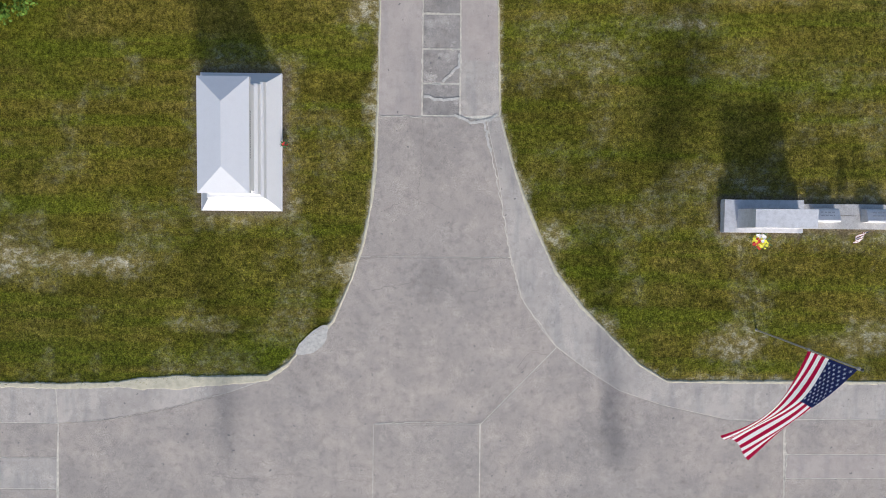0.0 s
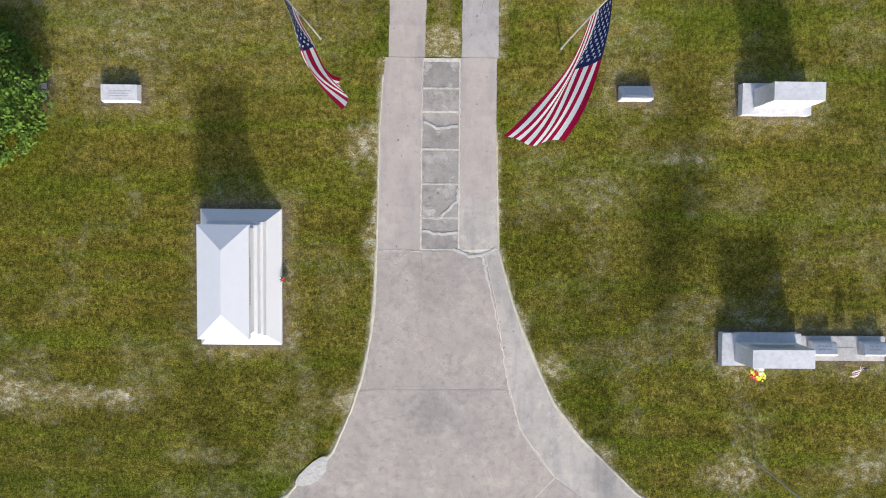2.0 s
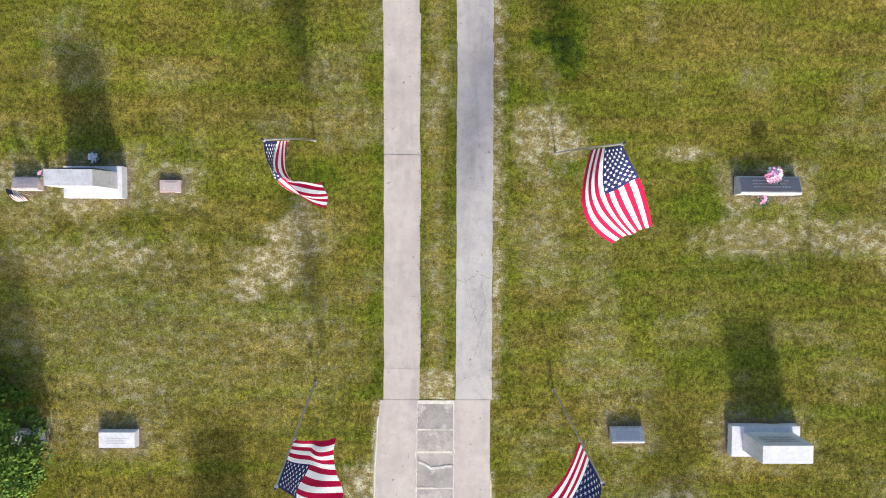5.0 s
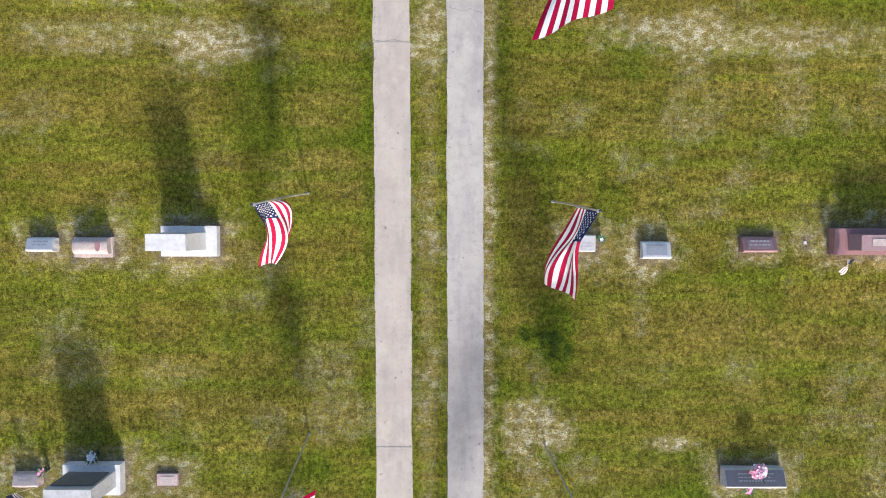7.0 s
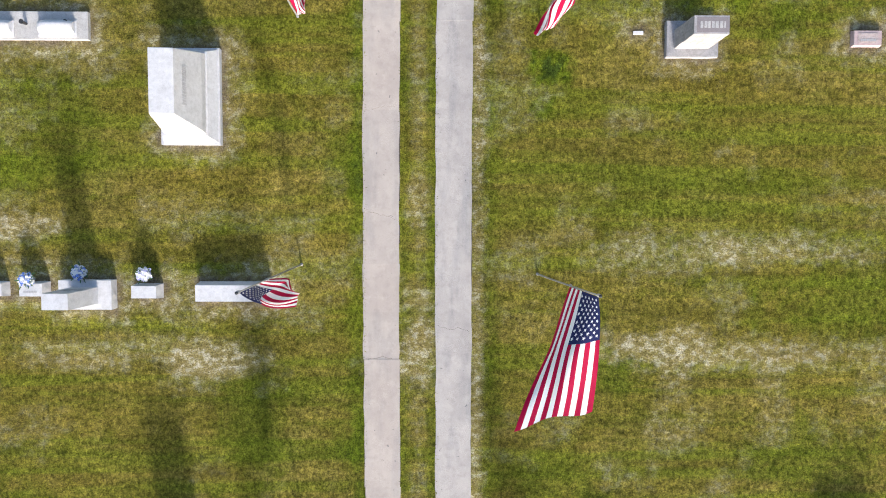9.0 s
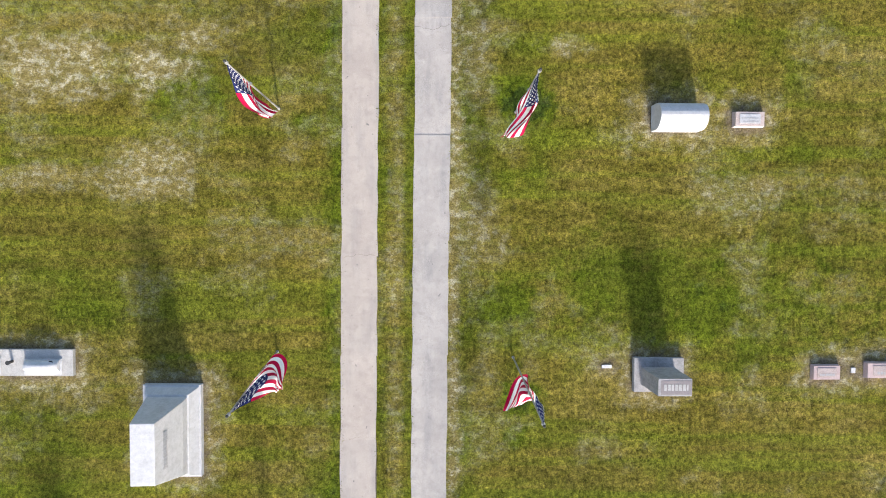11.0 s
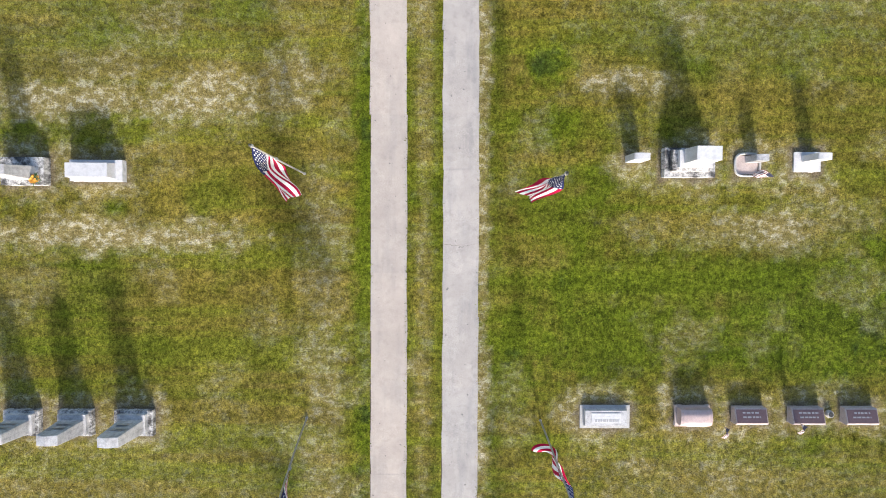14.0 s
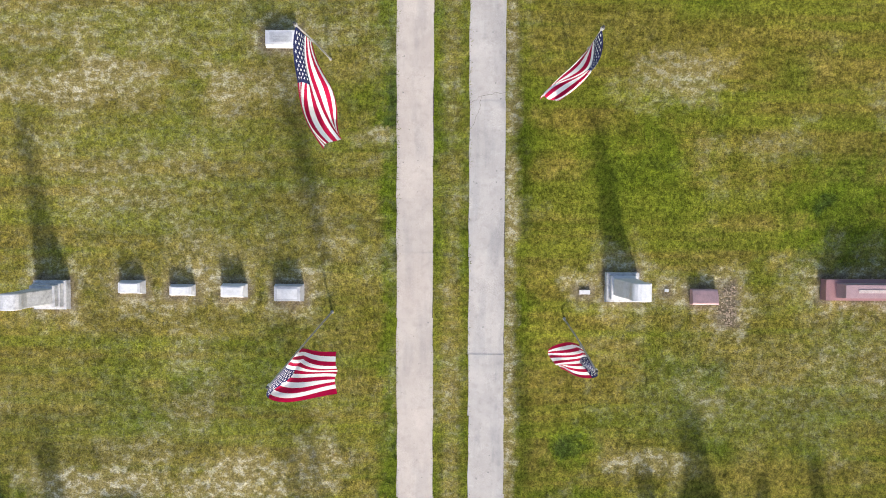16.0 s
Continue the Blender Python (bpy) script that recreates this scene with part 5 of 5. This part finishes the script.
# row four
slant(-8.42, -7.86, 15.87, 16.17, 0.25, 0.18, WHITE_STONE, "small grey granite slant marker in the grass", lines=2)
t = rounded(-7.50, -6.69, 15.75, 16.18, 0.30, ROUGH_PINK, "pinkish rounded granite marker with a dark oval")
bm = bmesh.new()
bmesh.ops.create_cone(bm, cap_ends=True, segments=24, radius1=0.115, radius2=0.11, depth=0.012, matrix=Matrix.Translation((0.20, 0.03, 0.298)) @ Matrix.Diagonal((0.45, 1.0, 1, 1)))
part("oval_plaque", bm, RED_STONE, t, "dark red oval plaque")
upright(-5.62, -4.45, 15.78, 16.42, 0.20, (-5.48, -4.70, 15.94, 16.27), 1.17, WHITE_STONE, "tall light grey granite headstone on a stepped base", lines=3)
bevelled(3.10, 3.56, 15.88, 16.26, 0.14, GREY_STONE, "small grey granite marker with a vase beside it", lines=2)
bouquet(3.63, 16.18, 0.0, ("lilac",), 0.05, "small black vase beside a marker", BLACK, 11, 2)
slant(4.52, 5.12, 15.74, 16.11, 0.22, 0.15, WHITE_STONE, "pale granite slant marker with a dark weathered panel", panel=POLISHED, lines=1)
slant(6.66, 7.40, 15.88, 16.22, 0.19, 0.11, RED_STONE, "low red granite slant marker with a framed panel", panel=MAROON_STONE, lines=2, ink=INK_PALE)
red = upright(8.58, 10.35, 15.84, 16.40, 0.22, (8.90, 10.05, 15.95, 16.27), 0.58, MAROON_STONE, "maroon granite family headstone, low and long, on a red base", lines=2, ink=INK_PALE, base_mat=RED_STONE)
part("panel", box(0.78, 0.15, 0.012, 0.577, 0.05, 0.0, bevel=0.003), ROUGH_PINK, red, "pale framed panel")
grave_flag(8.72, 15.70, 238, 0.10, "small stick flag in front of a red headstone", 0.0, 0.46)
bevelled(8.02, 8.12, 16.04, 16.14, 0.03, WHITE_STONE, "small round white cement plug in the grass", lines=0, edge=0.02)

# row five
bevelled(-9.35, -8.75, 21.64, 21.97, 0.24, WHITE_STONE, "small white granite marker in the grass", lines=0)
bevelled(-8.42, -7.88, 21.64, 21.97, 0.26, WHITE_STONE, "small white granite marker with flowers behind it", lines=1)
upright(-7.58, -6.47, 21.39, 22.01, 0.24, (-7.28, -6.77, 21.53, 21.85), 1.24, WHITE_STONE, "tall white granite headstone with a flat top on a broad base", lines=1)
bevelled(-6.05, -5.47, 21.61, 21.93, 0.30, WHITE_STONE, "white granite marker with blue flowers behind it", lines=0)
bevelled(-4.69, -3.12, 21.54, 21.98, 0.40, WHITE_STONE, "long low white granite headstone", lines=0, edge=0.05)
for fx, fy, cols, sd in ((-8.22, 22.02, ("blue", "white", "white"), 21), (-7.10, 22.18, ("white", "blue", "white"), 22), (-5.75, 22.15, ("lilac", "white", "white"), 23)):
    bouquet(fx, fy, 0.08, cols, 0.15, "blue and white artificial flowers in a grave vase", WHITE_STONE, sd, 60)

# row six
STONES.append((-10.2, -6.9, 27.05, 27.62))
t = thing("cement_slab", -8.55, 27.33, "long pale cement slab under two markers", "slab")
part("slab_body", box(3.3, 0.57, 0.17, -0.07, bevel=0.012), ROUGH_GREY, t)
for xa, xb in ((-7.92, -7.12), (-9.30, -8.42)):
    m = rounded(xa, xb, 27.08, 27.42, 0.24, WHITE_STONE, "low white marble pillow marker on a cement slab", base_h=0.03, crown=0.10)
    m.location.z = 0.095
for fx in (-8.18, -7.28):
    v = thing("flower_vase", fx, 27.36, "small black metal grave vase on a cement slab", "vase", "grave vases", 0.098)
    part("vase_body", tube([(0, 0, 0), (0, 0, 0.10), (0, 0, 0.16)], [0.03, 0.035, 0.05], 12), BLACK, v)
x, y, w, d = footprint(-5.40, -4.16, 24.87, 26.87)
t = thing("family_tomb", x, y, "weathered white family tomb with a slanted face towards the drive", "tomb", "family tombs")
part("plinth", box(w, d, 0.20, -0.06, bevel=0.02), WHITE_STONE, t)
part("second_step", frustum((-0.56, 0.58, -0.96, 0.96), (-0.46, 0.46, -0.86, 0.86), 0.141, 0.40, 0.012), WHITE_STONE, t)
bm = bmesh.new()
for px, py, pz in ((-0.42, -0.82, 0.401), (0.43, -0.82, 0.401), (0.43, 0.82, 0.401), (-0.42, 0.82, 0.401), (0.43, -0.78, 0.62), (0.43, 0.78, 0.62), (-0.20, -0.60, 1.55), (0.26, -0.60, 1.52), (0.26, 0.62, 1.52), (-0.20, 0.62, 1.55)):
    bm.verts.new((px, py, pz))
bmesh.ops.convex_hull(bm, input=bm.verts)
bmesh.ops.dissolve_limit(bm, angle_limit=0.03, verts=bm.verts, edges=bm.edges)
soften(bm, 0.015)
body = part("body", bm, WHITE_STONE, t)
place = lambda u, v, h: (0.26 + 0.17 * v + 0.98 * h, u, 1.52 - 0.90 * v + 0.32 * h)
part("lettering", bars(1, -0.45, 0.45, 0.28, 0.46, place, 0.010, 0.8, 5, (0.12, 0.3)), GREY_STONE, body, "row of engraved lettering", kind="stuff")
bevelled(4.51, 4.74, 27.22, 27.31, 0.03, WHITE_STONE, "tiny flat white corner marker", lines=0, edge=0.01)
t = upright(5.19, 6.27, 26.74, 27.48, 0.14, (5.36, 6.04, 26.92, 27.27), 1.10, MID_STONE, "grey granite headstone with a wide engraved name", lines=0, rough=0.014)
part("name_panel", frustum((-0.32, 0.31, -0.16, 0.13), (-0.32, 0.31, -0.16, 0.13), 1.095, 1.104, 0.002), DARK_STONE, t, "darker grey name panel")
part("lettering", bars(1, -0.27, 0.27, -0.08, 0.07, flat_at(1.104), 0.004, 0.85, 3, (0.30, 0.42)), ROUGH_GREY, t, "one row of large engraved lettering", kind="stuff")
bevelled(9.12, 9.76, 26.98, 27.34, 0.10, PINK_STONE, "small pink granite marker with a pale panel", panel=ROUGH_PINK, lines=1)
bevelled(10.02, 10.13, 27.13, 27.26, 0.03, WHITE_STONE, "tiny flat white corner marker", lines=0, edge=0.01)
bevelled(10.30, 11.15, 27.02, 27.40, 0.12, PINK_STONE, "pink granite marker with a pale name panel", panel=ROUGH_PINK, lines=1)

# row seven
x, y, w, d = footprint(5.50, 6.50, 32.37, 32.93)
t = thing("headstone", x, y, "white granite headstone with a barrel-rounded top", "headstone", "headstones")
prof = [(-d / 2, -0.05), (d / 2, -0.05)] + [(d / 2 * math.cos(a), 0.28 + 0.32 * math.sin(a)) for a in (math.pi * k / 14 for k in range(15))]
part("body", prism(prof, -w / 2, w / 2, 0.01), WHITE_STONE, t)
bevelled(7.25, 7.93, 32.47, 32.83, 0.13, ROUGH_PINK, "small low pinkish grey marker with a grey panel", panel=GREY_STONE, lines=2)

# row eight
for xa, xb, h in ((-8.95, -8.20, 1.08), (-7.80, -7.08, 1.12), (-6.60, -5.78, 1.22)):
    m = (xa + xb) / 2
    t = upright(xa, xb, 37.74, 38.29, 0.15, (m - 0.21, m + 0.21, 37.82, 38.13), h, OLD_STONE, "weathered grey marble headstone, tapered, on a stepped base", top="taper", lines=2, base_mat=STAINED_STONE)
    part("second_step", box(0.60, 0.43, 0.11, 0.151, bevel=0.012, rough=0.008), OLD_STONE, t)
bevelled(3.48, 4.45, 37.95, 38.34, 0.14, OLD_STONE, "wide white granite marker with sloping edges in a cement collar", panel=WHITE_STONE, lines=1, skirt=0.06)
rounded(5.48, 6.24, 37.95, 38.41, 0.40, PINK_STONE, "pink granite pillow headstone on a rough base", ROUGH_PINK)
for xa in (6.74, 7.98, 9.15):
    slant(xa, xa + 0.70, 38.03, 38.39, 0.27, 0.18, DARK_MAROON, "maroon granite slant marker with a rough pale nose", ROUGH_PINK, lines=2, ink=INK_PALE)
grave_flag(6.42, 38.02, 262, 0.05, "small stick flag between two markers", 0.0, 0.34)
grave_flag(8.06, 38.08, 250, 0.05, "small stick flag in front of a maroon marker", 0.0, 0.30)
v = thing("flower_vase", 8.90, 38.22, "pale stone vase with a black disc for its shaded mouth", "vase", "grave vases")
part("vase_body", tube([(0, 0, -0.03), (0, 0, 0.06), (0, 0, 0.10)], [0.085, 0.085, 0.07], 14), ROUGH_GREY, v)
# black disc on the rim stands in for shade inside the hollow mouth
part("vase_mouth_shade", tube([(0, 0, 0.095), (0, 0, 0.106)], [0.055, 0.055], 12), BLACK, v)

# row nine
upright(-10.2, -9.38, 43.12, 43.64, 0.16, (-10.1, -9.45, 43.22, 43.52), 0.80, OLD_STONE, "weathered grey marble headstone near the lawn edge", lines=0)
upright(-8.83, -7.94, 43.08, 43.66, 0.24, (-8.53, -8.17, 43.18, 43.48), 1.12, OLD_STONE, "tall weathered marble headstone, tapered, on a stained base", top="taper", lines=2, base_mat=STAINED_STONE)
upright(-7.44, -6.34, 43.17, 43.62, 0.18, (-7.36, -6.50, 43.24, 43.53), 0.48, WHITE_STONE, "long grey granite headstone on a low base", lines=2)
bouquet(-8.08, 43.20, 0.235, ("orange",), 0.08, "small orange flowers on a headstone base", None, 31, 16)
for x0, x1, y0, y1, h, base in ((4.32, 4.66, 43.67, 43.81, 0.64, 0), (6.92, 7.20, 43.68, 43.82, 0.50, 1), (8.12, 8.42, 43.70, 43.84, 0.66, 2)):
    x, y, w, d = footprint(x0, x1, y0, y1)
    t = thing("tablet_headstone", x, y, "small upright white marble tablet", "headstone", "white tablets")
    pts = [(-w / 2, -0.08), (w / 2, -0.08)] + [(w / 2 * math.cos(a), h - 0.06 + 0.06 * math.sin(a)) for a in (math.pi * k / 10 for k in range(11))]
    part("tablet", outline(pts, -d / 2, d / 2, 0.008), OLD_STONE if base == 1 else WHITE_STONE, t)
    if base == 1:  # a worn collar of pale cement, rounded at its corners, round a patch of grit
        STONES.append((x - 0.34, x + 0.20, y - 0.34, y + 0.12))
        ring = [(-0.10 + 0.27 * math.copysign(abs(math.cos(a)) ** 0.6, math.cos(a)), -0.11 + 0.24 * math.copysign(abs(math.sin(a)) ** 0.6, math.sin(a)), 0.03) for a in (2 * math.pi * k / 28 for k in range(29))]
        part("collar", tube(ring, [0.028] * 29, 6), ROUGH_GREY, t, "thin pale cement collar")
        part("grit_bed", box(0.46, 0.40, 0.06, -0.045, -0.10, -0.11, bevel=0.01, rough=0.01), ROUGH_PINK, t, "bed of pale grit")
    elif base:
        STONES.append((x - 0.32, x + 0.28, y - 0.28, y + 0.16))
        part("base", box(0.58, 0.42, 0.10, -0.05, -0.02, -0.06, rough=0.03), WHITE_STONE, t)
t = upright(5.10, 6.18, 43.35, 43.97, 0.20, (5.42, 5.92, 43.62, 43.90), 1.06, WHITE_STONE, "white marble headstone on a black-streaked stepped base", base_mat=STAINED_STONE, lines=2)
part("second_step", box(0.86, 0.44, 0.16, 0.201, 0.0, 0.03, bevel=0.012, rough=0.01), STAINED_STONE, t, "streaked second base step")
part("third_step", box(0.70, 0.36, 0.12, 0.362, 0.02, 0.05, bevel=0.012, rough=0.008), WHITE_STONE, t)
grave_flag(7.12, 43.38, 150, 0.10, "small stick flag beside a tablet", 0.0, 0.34)

# row ten
t = upright(-8.84, -8.15, 48.75, 49.36, 0.16, (-8.71, -8.29, 48.90, 49.22), 1.48, OLD_STONE, "tall white marble headstone with waisted sides and a rounded head", top="ogee", base_mat=OLD_STONE)
for q, w, z in ((0.58, 0.50, 0.161), (0.52, 0.44, 0.292)):
    part("step", box(q, w, 0.13, z, bevel=0.012, rough=0.008), OLD_STONE, t)
for x0, x1, y0, y1, h, p in ((-7.09, -6.54, 49.07, 49.37, 0.20, GREY_STONE), (-6.03, -5.48, 49.03, 49.29, 0.16, GREY_STONE), (-4.92, -4.37, 49.0, 49.31, 0.24, None), (-3.80, -3.16, 48.92, 49.31, 0.24, GREY_STONE)):
    bevelled(x0, x1, y0, y1, h, WHITE_STONE if p is None else GREY_STONE, "small white granite marker with sloping edges", panel=WHITE_STONE, lines=0, edge=0.045)
bevelled(2.76, 3.01, 49.10, 49.21, 0.04, WHITE_STONE, "tiny flat white corner marker", lines=0, edge=0.01)
bevelled(4.62, 4.72, 49.16, 49.24, 0.03, WHITE_STONE, "tiny flat white corner marker", lines=0, edge=0.01)
t = upright(3.32, 4.02, 48.96, 49.59, 0.16, (3.45, 3.89, 49.12, 49.48), 1.45, WHITE_STONE, "white marble headstone with waisted sides and a rounded head", top="ogee", base_mat=OLD_STONE)
part("step", box(0.56, 0.50, 0.12, 0.161, bevel=0.012, rough=0.008), WHITE_STONE, t)
slant(5.18, 5.74, 48.90, 49.24, 0.19, 0.13, ROSE_STONE, "small pinkish red granite slant marker", lines=0)
t = thing("gravel_patch", 5.98, 48.90, "ragged bare patch of pinkish grit and soil beside a marker", "gravel")
STONES.append((5.80, 6.16, 48.50, 49.30))
rng = random.Random(5)
bm = bmesh.new()
for _ in range(150):
    px, py = rng.gauss(0, 0.10) + 0.06, rng.uniform(-0.46, 0.42)
    r = rng.uniform(0.010, 0.026)
    bmesh.ops.create_icosphere(bm, subdivisions=1, radius=r, matrix=Matrix.Translation((px, py, 0.012)) @ Matrix.Diagonal((1, rng.uniform(0.7, 1.3), 0.6, 1)))
part("pebbles", bm, EARTH, t, "loose brownish pebbles", kind="stuff")
red = upright(8.04, 9.95, 49.02, 49.47, 0.20, (8.28, 9.75, 49.10, 49.38), 0.48, MAROON_STONE, "long pinkish red granite headstone on a red base", base_mat=RED_STONE, lines=2, ink=INK_PALE)
part("panel", box(1.05, 0.07, 0.012, 0.477, 0.08, 0.0, bevel=0.003), ROUGH_PINK, red, "pale pink bar along the top")

# row eleven
bevelled(-3.96, -3.25, 54.30, 54.66, 0.18, WHITE_STONE, "white granite marker with sloping edges", panel=GREY_STONE, lines=2)


# ---- flags in two rows along the drive ----
# two more across the road, known from the shadows that they throw over it
for fx in (-3.7, 4.85):
    tall_flag((fx, -8.35), (fx + 0.04, -8.50, 4.10), (fx - 0.10, -9.00, 3.20), (fx - 0.32, -8.85, 1.80), (fx + 0.12, -9.45, 2.35), (fx - 0.28, -9.25, 1.15), int(40 + fx), "large stars and stripes flag hanging limp across the road")
STREAMING = "large stars and stripes flag streaming out from a slim steel pole"
LIMP = "large stars and stripes flag hanging limp from a slim steel pole"
tall_flag((6.95, -2.31), (6.72, -2.30, 3.60), (6.20, -3.23, 3.03), (6.26, -3.34, 2.04), (5.39, -4.04, 2.79), (5.52, -4.11, 1.55), 42, STREAMING, wave=0.045)
tall_flag((-2.60, 6.75), (-2.41, 6.21, 4.00), (-2.19, 5.51, 3.02), (-2.37, 5.99, 1.41), (-1.79, 4.88, 2.11), (-2.05, 5.82, 0.70), 7, LIMP)
tall_flag((2.54, 6.60), (2.51, 6.27, 4.00), (2.39, 5.17, 3.56), (1.89, 5.18, 2.33), (1.88, 4.10, 3.54), (1.07, 4.40, 2.01), 49, STREAMING, wave=0.045)
tall_flag((-2.59, 11.93), (-2.56, 11.39, 4.00), (-2.56, 10.79, 2.93), (-2.77, 10.98, 1.51), (-1.98, 10.57, 1.93), (-2.34, 11.04, 0.70), 14, LIMP)
tall_flag((2.51, 11.69), (2.73, 11.37, 4.00), (3.31, 10.78, 3.10), (2.64, 10.46, 1.93), (3.82, 10.19, 2.22), (3.40, 9.82, 1.31), 56, STREAMING, wave=0.045)
tall_flag((-2.57, 17.12), (-2.54, 16.76, 4.00), (-2.74, 16.37, 2.84), (-2.56, 16.60, 1.35), (-2.93, 15.67, 1.92), (-3.02, 15.78, 0.70), 21, LIMP)
tall_flag((2.63, 16.96), (2.55, 16.68, 4.05), (2.61, 16.10, 2.96), (2.35, 15.99, 1.70), (2.52, 15.09, 2.36), (2.29, 15.41, 0.70), 63, LIMP)
tall_flag((-2.51, 22.34), (-2.55, 22.22, 4.00), (-2.53, 21.85, 2.82), (-2.53, 22.15, 1.31), (-2.25, 21.71, 1.69), (-2.38, 21.86, 0.70), 28, LIMP)
tall_flag((2.56, 22.15), (2.88, 22.17, 3.86), (3.06, 21.20, 3.16), (2.24, 20.76, 2.33), (3.07, 20.08, 2.79), (1.80, 19.63, 2.46), 70, STREAMING, wave=0.045)
tall_flag((-2.55, 27.57), (-2.30, 27.40, 3.90), (-2.24, 27.29, 2.66), (-2.22, 27.80, 1.27), (-2.21, 27.13, 1.50), (-2.02, 27.16, 1.62), 35, LIMP)
tall_flag((2.57, 27.46), (2.53, 27.27, 3.94), (2.73, 27.11, 2.72), (2.54, 27.39, 1.25), (2.67, 26.94, 1.56), (2.16, 26.77, 1.60), 77, LIMP)
tall_flag((-2.50, 32.80), (-2.27, 32.72, 3.98), (-2.41, 32.45, 2.77), (-2.51, 32.66, 1.30), (-2.28, 32.30, 1.61), (-2.38, 32.61, 0.70), 42, LIMP)
tall_flag((2.57, 32.77), (2.40, 32.65, 3.96), (2.50, 32.32, 2.77), (2.35, 32.44, 1.30), (2.42, 32.01, 1.64), (2.16, 32.16, 0.70), 84, LIMP)
tall_flag((-2.52, 38.10), (-2.20, 37.84, 3.86), (-1.76, 37.43, 2.78), (-2.32, 36.85, 1.91), (-1.20, 36.99, 1.84), (-1.13, 36.48, 1.68), 49, STREAMING, wave=0.045)
tall_flag((2.56, 38.05), (2.40, 37.94, 3.87), (2.59, 37.77, 2.65), (2.45, 37.94, 1.18), (2.73, 37.65, 1.49), (2.36, 37.70, 0.70), 91, LIMP)
tall_flag((-2.56, 43.38), (-2.53, 43.46, 3.88), (-2.68, 43.04, 2.72), (-2.67, 43.32, 1.20), (-2.50, 42.76, 1.59), (-2.56, 42.89, 0.70), 56, LIMP)
tall_flag((2.57, 43.19), (2.21, 43.08, 3.90), (2.26, 42.87, 2.68), (2.21, 43.17, 1.22), (2.17, 42.78, 1.51), (1.94, 42.97, 0.70), 1, LIMP)
tall_flag((-2.57, 48.70), (-2.82, 48.17, 4.10), (-2.91, 47.66, 2.98), (-2.73, 48.19, 1.43), (-2.13, 47.46, 2.13), (-2.39, 47.92, 0.70), 63, LIMP)
tall_flag((2.45, 48.57), (2.09, 48.38, 3.94), (2.26, 47.98, 2.78), (2.22, 48.29, 1.26), (2.04, 47.84, 1.63), (1.99, 47.96, 0.70), 8, LIMP)
tall_flag((-2.60, 54.09), (-2.43, 53.50, 4.00), (-2.64, 52.69, 3.11), (-2.36, 52.98, 1.60), (-2.33, 51.90, 2.30), (-2.20, 52.42, 0.70), 52, LIMP)
tall_flag((2.55, 53.85), (2.09, 53.50, 4.00), (2.21, 53.02, 2.87), (2.17, 53.56, 1.33), (1.76, 52.87, 1.80), (1.57, 52.97, 1.68), 94, LIMP)


# ---- lawn and concrete, last ----
build_ground()
build_blades(900000)
build_drive()
build_road()
